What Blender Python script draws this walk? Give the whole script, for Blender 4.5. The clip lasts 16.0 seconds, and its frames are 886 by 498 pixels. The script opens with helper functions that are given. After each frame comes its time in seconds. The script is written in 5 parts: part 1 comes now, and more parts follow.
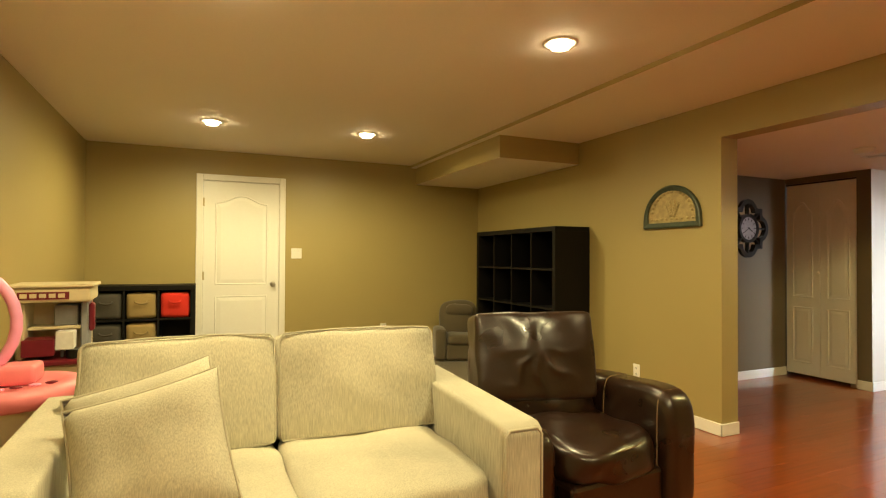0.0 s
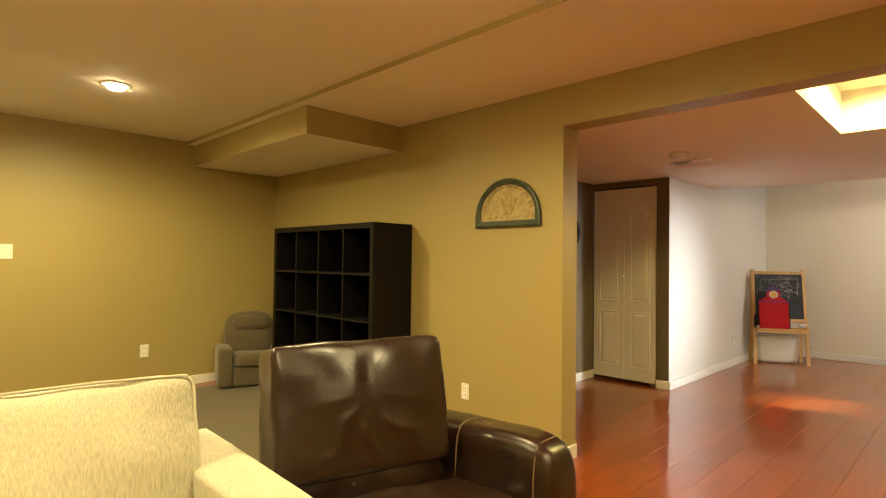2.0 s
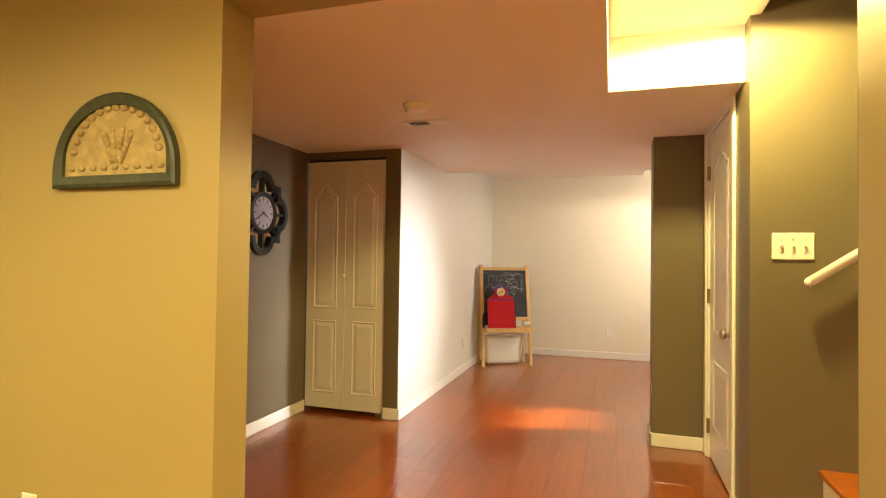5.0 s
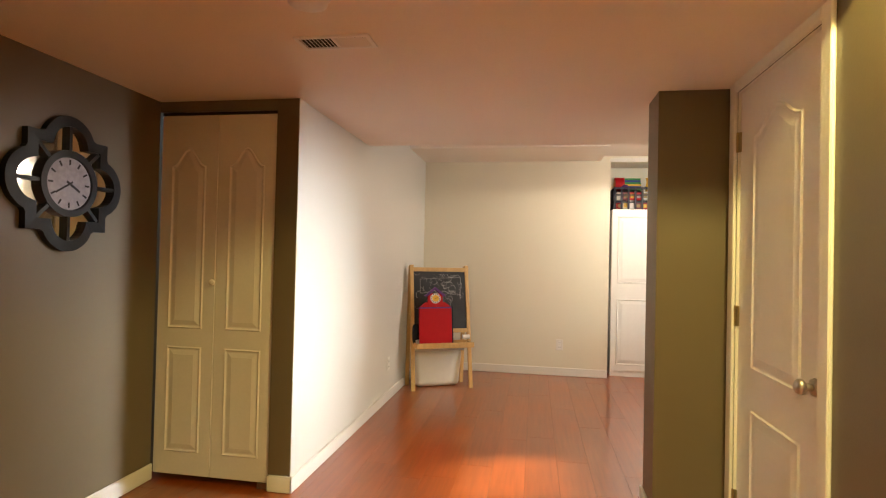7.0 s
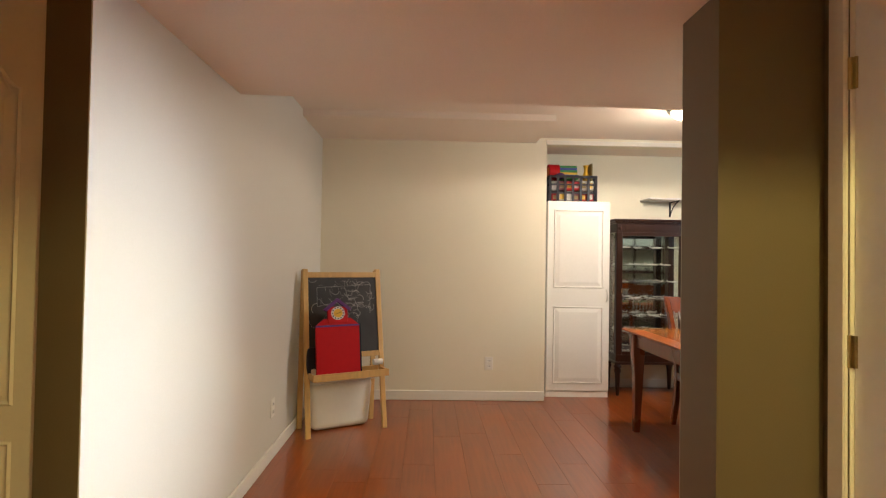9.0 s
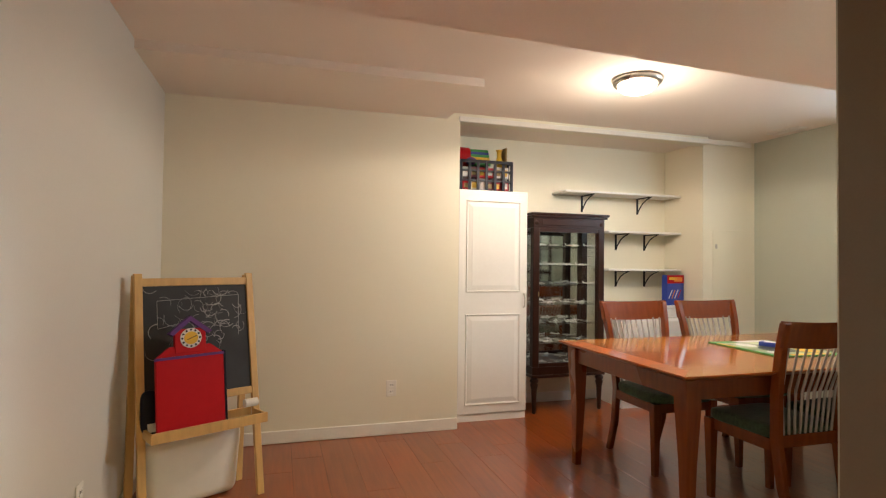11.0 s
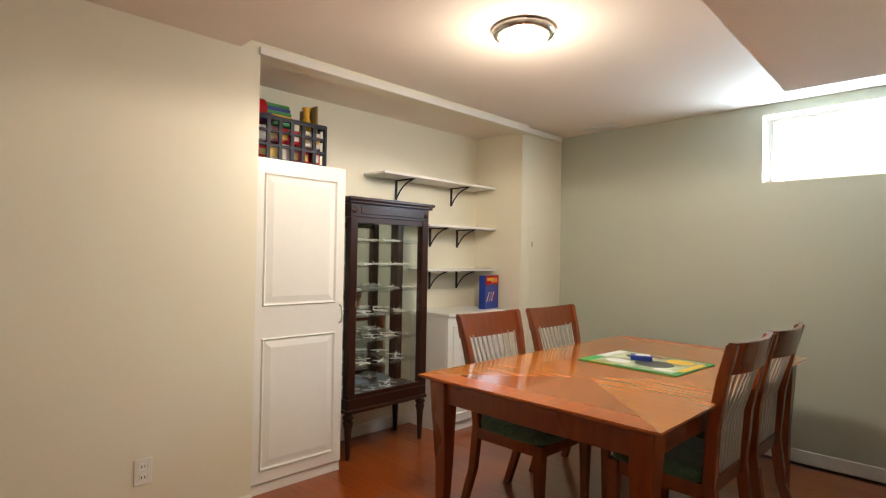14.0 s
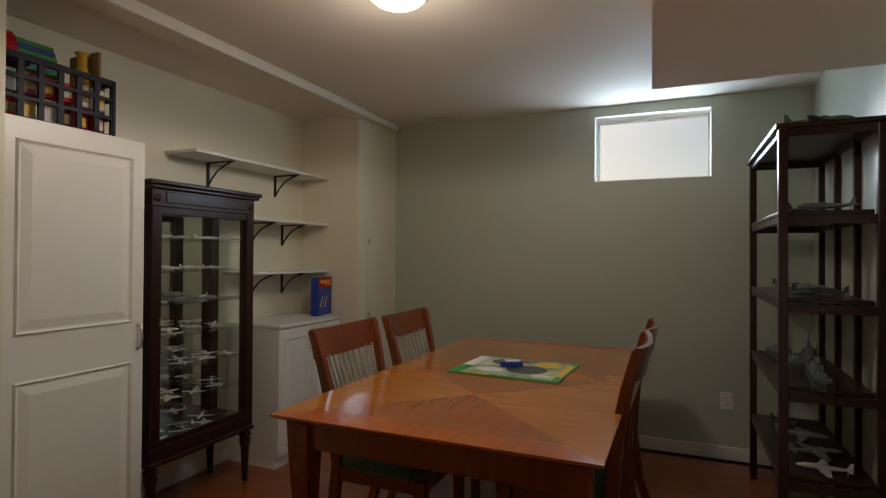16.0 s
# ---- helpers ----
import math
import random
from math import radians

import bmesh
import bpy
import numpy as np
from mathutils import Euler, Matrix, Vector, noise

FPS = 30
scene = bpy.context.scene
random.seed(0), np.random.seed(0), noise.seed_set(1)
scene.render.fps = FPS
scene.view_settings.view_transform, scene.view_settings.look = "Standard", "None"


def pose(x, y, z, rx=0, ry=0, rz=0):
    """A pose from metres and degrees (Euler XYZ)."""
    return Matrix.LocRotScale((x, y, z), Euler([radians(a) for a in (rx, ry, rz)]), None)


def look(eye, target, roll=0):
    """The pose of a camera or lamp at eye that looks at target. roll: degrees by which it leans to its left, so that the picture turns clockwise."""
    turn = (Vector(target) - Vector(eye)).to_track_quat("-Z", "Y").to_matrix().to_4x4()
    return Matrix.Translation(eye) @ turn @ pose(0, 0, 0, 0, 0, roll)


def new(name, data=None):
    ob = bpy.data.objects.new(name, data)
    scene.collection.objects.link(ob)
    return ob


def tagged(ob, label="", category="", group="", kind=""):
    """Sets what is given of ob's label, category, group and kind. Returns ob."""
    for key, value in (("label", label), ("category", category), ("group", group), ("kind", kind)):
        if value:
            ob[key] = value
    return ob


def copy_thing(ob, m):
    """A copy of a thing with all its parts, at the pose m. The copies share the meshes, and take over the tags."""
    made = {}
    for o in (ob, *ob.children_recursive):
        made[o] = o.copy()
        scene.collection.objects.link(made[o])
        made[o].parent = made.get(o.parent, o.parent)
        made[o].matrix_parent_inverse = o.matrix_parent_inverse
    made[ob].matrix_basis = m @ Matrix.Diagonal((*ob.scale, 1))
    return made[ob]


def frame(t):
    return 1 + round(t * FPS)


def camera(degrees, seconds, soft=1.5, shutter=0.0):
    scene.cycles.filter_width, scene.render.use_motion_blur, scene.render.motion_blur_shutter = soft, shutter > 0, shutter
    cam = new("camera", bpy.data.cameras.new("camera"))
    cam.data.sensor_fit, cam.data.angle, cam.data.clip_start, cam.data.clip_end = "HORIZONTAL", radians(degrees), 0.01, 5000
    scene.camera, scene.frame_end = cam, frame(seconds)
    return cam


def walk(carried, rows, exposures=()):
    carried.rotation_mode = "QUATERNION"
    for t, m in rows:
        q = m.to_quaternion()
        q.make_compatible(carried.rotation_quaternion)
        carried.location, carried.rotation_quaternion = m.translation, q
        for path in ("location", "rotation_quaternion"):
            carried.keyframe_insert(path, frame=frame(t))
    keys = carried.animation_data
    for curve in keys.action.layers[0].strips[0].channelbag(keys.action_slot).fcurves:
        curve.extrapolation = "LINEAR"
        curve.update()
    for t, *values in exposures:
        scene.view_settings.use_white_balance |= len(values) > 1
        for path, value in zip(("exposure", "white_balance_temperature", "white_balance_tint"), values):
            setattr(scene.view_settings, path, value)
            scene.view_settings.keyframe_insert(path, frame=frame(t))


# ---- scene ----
# camera and its walk
cam = camera(78.5, 16.0, soft=1.2)
PATH = [
    (0, (0.071, 0.067, 1.245), (0.889, 1.892, 1.274), 0.3),
    (0.5, (0.106, 0.27, 1.242), (1.032, 2.043, 1.278), 0.2),
    (1, (0.205, 0.482, 1.241), (1.269, 2.174, 1.29), 0.4),
    (1.5, (0.334, 0.7, 1.257), (1.571, 2.272, 1.304), 0.5),
    (2, (0.491, 0.881, 1.242), (1.906, 2.293, 1.286), 0.7),
    (2.5, (0.654, 1.011, 1.251), (2.23, 2.243, 1.281), 0.5),
    (3, (0.892, 1.153, 1.258), (2.594, 2.204, 1.283), 0.6),
    (3.5, (1.131, 1.267, 1.264), (2.926, 2.15, 1.283), 0.5),
    (4, (1.38, 1.355, 1.255), (3.231, 2.112, 1.278), 0.5),
    (6.5, (2.831, 1.735, 1.235), (4.787, 2.153, 1.275), 1.3),
    (7, (3.126, 1.818, 1.266), (5.098, 2.154, 1.296), 1.3),
    (7.5, (3.421, 1.878, 1.272), (5.405, 2.123, 1.306), 1.0),
    (8, (3.706, 1.917, 1.268), (5.699, 2.082, 1.307), 1.0),
    (10.5, (5.073, 2.357, 1.278), (7.02, 1.901, 1.318), 0.7),
    (11, (5.291, 2.337, 1.264), (7.205, 1.76, 1.31), 0.7),
    (11.5, (5.526, 2.347, 1.28), (7.395, 1.636, 1.319), 0.8),
    (12, (5.736, 2.376, 1.288), (7.551, 1.536, 1.323), 1.1),
    (12.5, (5.95, 2.379, 1.282), (7.694, 1.401, 1.318), 1.4),
    (13, (6.163, 2.351, 1.289), (7.816, 1.226, 1.318), 1.3),
    (13.5, (6.374, 2.317, 1.305), (7.916, 1.044, 1.329), 1.0),
    (14, (6.565, 2.32, 1.313), (7.979, 0.906, 1.341), 1.0),
    (14.5, (6.739, 2.299, 1.306), (8.01, 0.755, 1.342), 0.9),
    (15, (6.89, 2.248, 1.31), (8.013, 0.594, 1.335), 0.7),
    (15.5, (7.018, 2.191, 1.317), (7.979, 0.437, 1.337), 0.4),
    (16, (7.107, 2.126, 1.332), (7.902, 0.291, 1.353), 0.3),
]
EXPOSURES = [(0, 1.30, 6350, 10), (1.5, 1.44, 6500, 10), (3, 1.96, 7250, 12), (4, 2.04, 7300, 12), (6.5, 1.84, 6900, 12), (7, 1.70, 6850, 12), (8, 1.38, 6800, 12), (10.5, 1.30, 6700, 12), (12, 1.32, 6550, 12), (13.5, 1.30, 6500, 10), (14.5, 1.10, 6500, 10), (15.5, 1.04, 6450, 10), (15.65, 1.02, 6450, 10), (15.8, 0.60, 6450, 10), (16, -0.42, 6450, 10)]
walk(cam, [(t, look(eye, target, roll)) for t, eye, target, roll in PATH], EXPOSURES)

# world, window light, lamps
world = bpy.data.worlds.new("sky")
scene.world = world
world.use_nodes = True
wn = world.node_tree.nodes
SUN_EL, SUN_AZ = 27.0, -14.5
sky = wn.new("ShaderNodeTexSky")
sky.sky_type, sky.sun_disc, sky.sun_elevation, sky.sun_rotation = "NISHITA", False, radians(SUN_EL), radians(180 + SUN_AZ)
world.node_tree.links.new(sky.outputs[0], wn["Background"].inputs[0])
wn["Background"].inputs[1].default_value = 0.07
sun_data = bpy.data.lights.new("sun", "SUN")
sun_data.energy, sun_data.angle, sun_data.color = 5.0, radians(3), (1.0, 0.95, 0.88)
sun = new("sun", sun_data)
sun.matrix_world = look((0, 0, 0), (math.sin(radians(SUN_AZ)) * math.cos(radians(SUN_EL)), math.cos(radians(SUN_AZ)) * math.cos(radians(SUN_EL)), -math.sin(radians(SUN_EL))))
WARM, WARM_HALL, WARM_DINING = (1.0, 0.83, 0.40), (1.0, 0.86, 0.30), (1.0, 0.875, 0.73)


POWER = 0.4                              # lamp output against daylight


def spot(name, x, y, z, watts, colour, degrees=150, radius=0.06, blend=0.12):
    data = bpy.data.lights.new(name, "SPOT")
    data.energy, data.color, data.spot_size, data.spot_blend, data.shadow_soft_size = watts * POWER, colour, radians(degrees), blend, radius
    ob = new(name, data)
    ob.matrix_world = pose(x, y, z)
    return ob


def area(name, m, sx, sy, watts, colour):
    data = bpy.data.lights.new(name, "AREA")
    data.shape, data.size, data.size_y, data.energy, data.color = "RECTANGLE", sx, sy, watts * POWER, colour
    ob = new(name, data)
    ob.matrix_world = m
    return ob


# The last two are unseen, assumed from the brightly lit sofa front.
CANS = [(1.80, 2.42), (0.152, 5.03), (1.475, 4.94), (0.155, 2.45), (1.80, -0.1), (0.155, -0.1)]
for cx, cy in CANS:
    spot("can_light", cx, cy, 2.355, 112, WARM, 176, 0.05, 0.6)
spot("stair_light", 4.33, 1.0, 2.345, 104, WARM_HALL, 174, 0.06)
dome = bpy.data.lights.new("dome_light", "POINT")
dome.energy, dome.color, dome.shadow_soft_size = 15 * POWER, WARM_DINING, 0.10
new("dome_light", dome).matrix_world = pose(8.12, 0.25, 2.11)
spot("dome_light", 8.12, 0.25, 2.14, 62, WARM_DINING, 179, 0.12)
window_light = area("window_light", look((7.28, -1.95, 2.09), (7.10, 3.0, 2.0)), 0.70, 0.42, 28, (0.64, 0.83, 1.0))
window_beam = area("window_light", look((7.28, -1.93, 2.09), (5.56, 3.6, 0.60)), 0.68, 0.40, 13, (0.84, 0.92, 1.0))
window_beam.data.spread = radians(32)


# materials
def material(name, colour, rough=0.6, metal=0.0, vary=0.12, grain=30.0, bump=0.1, stain=1.2, stretch=(1, 1, 1), random_piece=0.0, spec=0.5, coat=0.0, sheen=0.0, coords="Object"):
    """Procedural paint, cloth, wood or metal: two scales of noise in colour, roughness and relief."""
    m = bpy.data.materials.new(name)
    m.use_nodes = True
    nt = m.node_tree
    n, l = nt.nodes, nt.links
    b = n["Principled BSDF"]
    tc = n.new("ShaderNodeTexCoord")
    mp = n.new("ShaderNodeMapping")
    mp.inputs["Scale"].default_value = stretch
    l.new(tc.outputs[coords], mp.inputs[0])
    fine = n.new("ShaderNodeTexNoise")
    fine.inputs["Scale"].default_value, fine.inputs["Detail"].default_value = grain, 4
    broad = n.new("ShaderNodeTexNoise")
    broad.inputs["Scale"].default_value, broad.inputs["Detail"].default_value = stain, 3
    l.new(mp.outputs[0], fine.inputs[0])
    l.new(tc.outputs[coords], broad.inputs[0])
    if random_piece:
        who = n.new("ShaderNodeObjectInfo")
        far = n.new("ShaderNodeVectorMath")
        far.operation = "MULTIPLY_ADD"
        far.inputs[1].default_value = (37.0, 91.0, 53.0)
        l.new(who.outputs["Random"], far.inputs[0])
        l.new(mp.outputs[0], far.inputs[2])
        l.new(far.outputs[0], fine.inputs[0])
    add = n.new("ShaderNodeMath")
    add.operation = "ADD"
    l.new(fine.outputs[0], add.inputs[0])
    l.new(broad.outputs[0], add.inputs[1])
    last = add.outputs[0]
    if random_piece:
        oi = n.new("ShaderNodeObjectInfo")
        mul = n.new("ShaderNodeMath")
        mul.operation, mul.inputs[1].default_value, mul.inputs[2].default_value = "MULTIPLY_ADD", random_piece, -random_piece / 2
        l.new(oi.outputs["Random"], mul.inputs[0])
        add2 = n.new("ShaderNodeMath")
        l.new(last, add2.inputs[0])
        l.new(mul.outputs[0], add2.inputs[1])
        last = add2.outputs[0]
    ramp = n.new("ShaderNodeMapRange")
    ramp.inputs[1].default_value, ramp.inputs[2].default_value = 0.6, 1.4
    ramp.inputs[3].default_value, ramp.inputs[4].default_value = 1 - vary, 1 + vary
    l.new(last, ramp.inputs[0])
    mix = n.new("ShaderNodeVectorMath")
    mix.operation = "SCALE"
    mix.inputs[0].default_value = colour
    l.new(ramp.outputs[0], mix.inputs["Scale"])
    l.new(mix.outputs[0], b.inputs["Base Color"])
    rr = n.new("ShaderNodeMapRange")
    rr.inputs[3].default_value, rr.inputs[4].default_value = max(rough - 0.06, 0.02), min(rough + 0.06, 1)
    l.new(broad.outputs[0], rr.inputs[0])
    l.new(rr.outputs[0], b.inputs["Roughness"])
    b.inputs["Metallic"].default_value = metal
    b.inputs["Specular IOR Level"].default_value = spec
    b.inputs["Coat Weight"].default_value = coat
    b.inputs["Coat Roughness"].default_value = 0.08
    b.inputs["Sheen Weight"].default_value = sheen
    if bump:
        bp = n.new("ShaderNodeBump")
        bp.inputs["Strength"].default_value, bp.inputs["Distance"].default_value = bump, 0.004
        l.new(fine.outputs[0], bp.inputs["Height"])
        l.new(bp.outputs[0], b.inputs["Normal"])
    return m


def glow(name, colour, strength):
    m = bpy.data.materials.new(name)
    m.use_nodes = True
    b = m.node_tree.nodes["Principled BSDF"]
    b.inputs["Base Color"].default_value = (*colour, 1)
    b.inputs["Emission Color"].default_value = (*colour, 1)
    b.inputs["Emission Strength"].default_value = strength
    return m


def clear(name, tint=(0.965, 0.985, 0.975), rough=0.0):
    m = bpy.data.materials.new(name)
    m.use_nodes = True
    n, l = m.node_tree.nodes, m.node_tree.links
    g, t, mx, fr = n.new("ShaderNodeBsdfGlossy"), n.new("ShaderNodeBsdfTransparent"), n.new("ShaderNodeMixShader"), n.new("ShaderNodeLayerWeight")
    g.inputs["Roughness"].default_value = rough
    t.inputs[0].default_value = (*tint, 1)
    pw, sc = n.new("ShaderNodeMath"), n.new("ShaderNodeMath")
    pw.operation, pw.inputs[1].default_value = "POWER", 5
    sc.operation, sc.inputs[1].default_value, sc.inputs[2].default_value = "MULTIPLY_ADD", 0.9, 0.03
    l.new(fr.outputs["Facing"], pw.inputs[0])
    l.new(pw.outputs[0], sc.inputs[0])
    l.new(sc.outputs[0], mx.inputs[0])
    l.new(t.outputs[0], mx.inputs[1])
    l.new(g.outputs[0], mx.inputs[2])
    l.new(mx.outputs[0], n["Material Output"].inputs[0])
    return m


# One taupe paint twice: warm lamplight tints this copy, hall shade darkens the next.
TAUPE_LAMPLIT = material("taupe_wall_paint_lamplit", (0.365, 0.288, 0.110), 0.45, vary=0.05, grain=180, bump=0.12, stain=0.9)
TAUPE_DIM = material("taupe_wall_paint_dim", (0.155, 0.122, 0.074), 0.40, vary=0.05, grain=180, bump=0.10, stain=0.9)
# Copy of the cream paint with cool, dimmer window light put into its colour.
CREAM_COOL = material("cream_wall_paint_cool", (0.66, 0.63, 0.56), 0.45, vary=0.03, grain=180, bump=0.10, stain=0.8)
CREAM = material("cream_wall_paint", (0.80, 0.75, 0.60), 0.45, vary=0.03, grain=180, bump=0.10, stain=0.8)
SAGE = material("sage_wall_paint", (0.47, 0.49, 0.40), 0.5, vary=0.04, grain=180, bump=0.10, stain=0.8)
CEIL = material("ceiling_paint", (0.84, 0.765, 0.68), 0.75, vary=0.03, grain=120, bump=0.15, stain=0.7)
TRIM = material("white_trim_paint", (0.80, 0.77, 0.70), 0.35, vary=0.03, grain=60, bump=0.04)
PLANK = material("cherry_laminate", (0.28, 0.058, 0.008), 0.30, vary=0.28, grain=7, bump=0.0, stain=2.0, stretch=(0.35, 6.0, 1), random_piece=0.24, spec=0.4, coat=0.7)
JOINT = material("dark_floor_joint", (0.05, 0.014, 0.006), 0.6)
RUG = material("olive_rug_pile", (0.105, 0.08, 0.036), 0.95, vary=0.25, grain=260, bump=0.9, stain=2.5, sheen=0.2)
WHITE = material("white_lacquer", (0.82, 0.80, 0.75), 0.32, vary=0.02, grain=40, bump=0.03)
BLACKWOOD = material("black_brown_veneer", (0.005, 0.004, 0.0035), 0.5, vary=0.3, grain=14, stretch=(8, 8, 0.6), bump=0.06, spec=0.2)
DARKWOOD = material("dark_mahogany", (0.032, 0.010, 0.005), 0.3, vary=0.4, grain=12, stretch=(6, 6, 0.5), bump=0.04, coat=0.08, spec=0.35)
CHERRY = material("cherry_wood", (0.42, 0.098, 0.012), 0.31, vary=0.3, grain=7, stretch=(5, 0.5, 5), bump=0.0, spec=0.4, coat=0.5)
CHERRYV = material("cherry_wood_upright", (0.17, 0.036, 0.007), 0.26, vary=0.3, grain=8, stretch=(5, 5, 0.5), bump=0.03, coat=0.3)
LINEN = material("oatmeal_woven_linen", (0.50, 0.47, 0.365), 0.95, vary=0.42, grain=62, stretch=(4.2, 4.2, 0.26), bump=0.2, stain=2.0, sheen=0.1)
PIPING = material("cream_piping", (0.47, 0.43, 0.33), 0.9, vary=0.15, grain=200, bump=0.3)
LEATHER = material("dark_brown_leather", (0.018, 0.0075, 0.004), 0.29, vary=0.35, grain=90, bump=0.12, stain=4, spec=0.6, coat=0.25)
STITCH = material("tan_stitching", (0.16, 0.10, 0.05), 0.7)
PINE = material("pale_pine", (0.62, 0.39, 0.15), 0.45, vary=0.2, grain=10, stretch=(4, 4, 0.5), bump=0.04)
CHALK = material("chalkboard_slate", (0.035, 0.037, 0.04), 0.75, vary=0.5, grain=5, stain=4, bump=0.05)
CHALKLINE = material("white_chalk", (0.38, 0.38, 0.37), 0.95, vary=0.3, grain=90)
RED = material("red_cardboard", (0.46, 0.006, 0.010), 0.55, vary=0.08, grain=20, spec=0.2)
NAVY = material("navy_plastic", (0.004, 0.004, 0.014), 0.5, spec=0.25)
YELLOW = material("yellow_plastic", (0.75, 0.45, 0.03), 0.45)
ORANGE = material("orange_plastic", (0.75, 0.22, 0.02), 0.45)
GREEN = material("green_plastic", (0.03, 0.28, 0.06), 0.45)
BLUE = material("blue_plastic", (0.02, 0.05, 0.32), 0.45)
PURPLE = material("purple_card", (0.10, 0.015, 0.16), 0.5)
PINK = material("pink_plastic", (0.80, 0.22, 0.26), 0.4, vary=0.05)
LILAC = material("lilac_plastic", (0.75, 0.30, 0.50), 0.4, vary=0.05)
MAROON = material("maroon_plastic", (0.16, 0.006, 0.02), 0.4)
BEIGEP = material("beige_plastic", (0.66, 0.56, 0.36), 0.45, vary=0.05)
GREYP = material("grey_plastic", (0.28, 0.29, 0.32), 0.45)
DIAL = material("greyed_dial_card", (0.36, 0.34, 0.36), 0.6, vary=0.3, grain=40)
PAPER = material("white_paper", (0.72, 0.70, 0.66), 0.8)
TUB = material("translucent_white_plastic", (0.78, 0.76, 0.72), 0.35, vary=0.03)
STEEL = material("brushed_nickel", (0.55, 0.52, 0.47), 0.28, 1.0, vary=0.08, grain=60)
BRASS = material("old_brass", (0.42, 0.33, 0.17), 0.35, 1.0, vary=0.15)
IRON = material("black_iron", (0.012, 0.012, 0.012), 0.45, 0.4)
# Near-black colour that stands in for shade in slots and gaps.
GAP_SHADE = material("gap_shade", (0.015, 0.012, 0.010), 0.9)
GLASS = clear("cabinet_glass")
WINGLASS = clear("window_glass", (0.98, 0.99, 1.0))
MIRROR = material("mirror_glass", (0.85, 0.85, 0.83), 0.03, 1.0, vary=0.01, bump=0.0)
SEATGREEN = material("dark_green_damask", (0.045, 0.085, 0.042), 0.9, vary=0.6, grain=70, bump=0.5, stain=25, sheen=0.2)
MODEL = material("grey_model_paint", (0.20, 0.21, 0.21), 0.45, vary=0.3, grain=25)
MODELWHITE = material("white_model_paint", (0.62, 0.62, 0.58), 0.45, vary=0.25, grain=25)
MODELDARK = material("dark_model_paint", (0.05, 0.055, 0.05), 0.45, vary=0.3, grain=25)
MODELGREEN = material("olive_model_paint", (0.07, 0.11, 0.05), 0.45, vary=0.3, grain=25)
VERDIGRIS = material("dark_green_bronze", (0.045, 0.060, 0.038), 0.5, vary=0.5, grain=25, bump=0.4)
CASTSTONE = material("aged_gold_relief", (0.42, 0.33, 0.15), 0.65, vary=0.4, grain=30, bump=0.5)
GREYCLOTH = material("grey_felt", (0.07, 0.065, 0.055), 0.95, vary=0.15, grain=120, bump=0.4)
TANCLOTH = material("tan_felt", (0.33, 0.24, 0.10), 0.95, vary=0.15, grain=120, bump=0.4)
REDCLOTH = material("red_felt", (0.62, 0.03, 0.015), 0.95, vary=0.12, grain=120, bump=0.4)
TAUPECLOTH = material("taupe_microsuede", (0.10, 0.077, 0.042), 0.95, vary=0.2, grain=120, bump=0.4, sheen=0.3)
GIRAFFE = material("carved_giraffe_wood", (0.16, 0.065, 0.025), 0.4, vary=0.7, grain=22, stain=14)
LAMPGLASS = glow("lit_dome_glass", (1.0, 0.86, 0.62), 4.5)
CANGLOW = glow("lit_bulb", (1.0, 0.80, 0.44), 14.0)
CONCRETE = material("pale_concrete", (0.42, 0.41, 0.39), 0.9, vary=0.15, grain=30, bump=0.4)


# building helpers
def bx(bm, x0, x1, y0, y1, z0, z1, bevel=0.0, seg=1):
    ret = bmesh.ops.create_cube(bm, size=1, matrix=Matrix.Translation(((x0 + x1) / 2, (y0 + y1) / 2, (z0 + z1) / 2)) @ Matrix.Diagonal((abs(x1 - x0), abs(y1 - y0), abs(z1 - z0), 1)))
    if bevel:
        edges = list({e for v in ret["verts"] for e in v.link_edges})
        bmesh.ops.bevel(bm, geom=edges, offset=bevel, segments=seg, affect="EDGES", profile=0.5)
    return bm


def cyl(bm, p, q, r, r2=None, n=12):
    p, q = Vector(p), Vector(q)
    d = q - p
    m = Matrix.Translation((p + q) / 2) @ d.to_track_quat("Z", "Y").to_matrix().to_4x4()
    bmesh.ops.create_cone(bm, cap_ends=True, segments=n, radius1=r, radius2=r if r2 is None else r2, depth=d.length, matrix=m)
    return bm


def ball(bm, p, rx, ry, rz, n=12):
    bmesh.ops.create_uvsphere(bm, u_segments=n, v_segments=max(6, n // 2), radius=1, matrix=Matrix.Translation(p) @ Matrix.Diagonal((rx, ry, rz, 1)))
    return bm


def prism(bm, outline, axis, a, b):
    """Extrude a closed 2D outline between a and b along an axis (0, 1 or 2)."""
    def at(u, v, w):
        return ((w, u, v), (u, w, v), (u, v, w))[axis]
    lo = [bm.verts.new(at(u, v, a)) for u, v in outline]
    hi = [bm.verts.new(at(u, v, b)) for u, v in outline]
    k = len(outline)
    bm.faces.new(lo[::-1])
    bm.faces.new(hi)
    for i in range(k):
        bm.faces.new((lo[i], lo[(i + 1) % k], hi[(i + 1) % k], hi[i]))
    bmesh.ops.recalc_face_normals(bm, faces=bm.faces[:])
    return bm


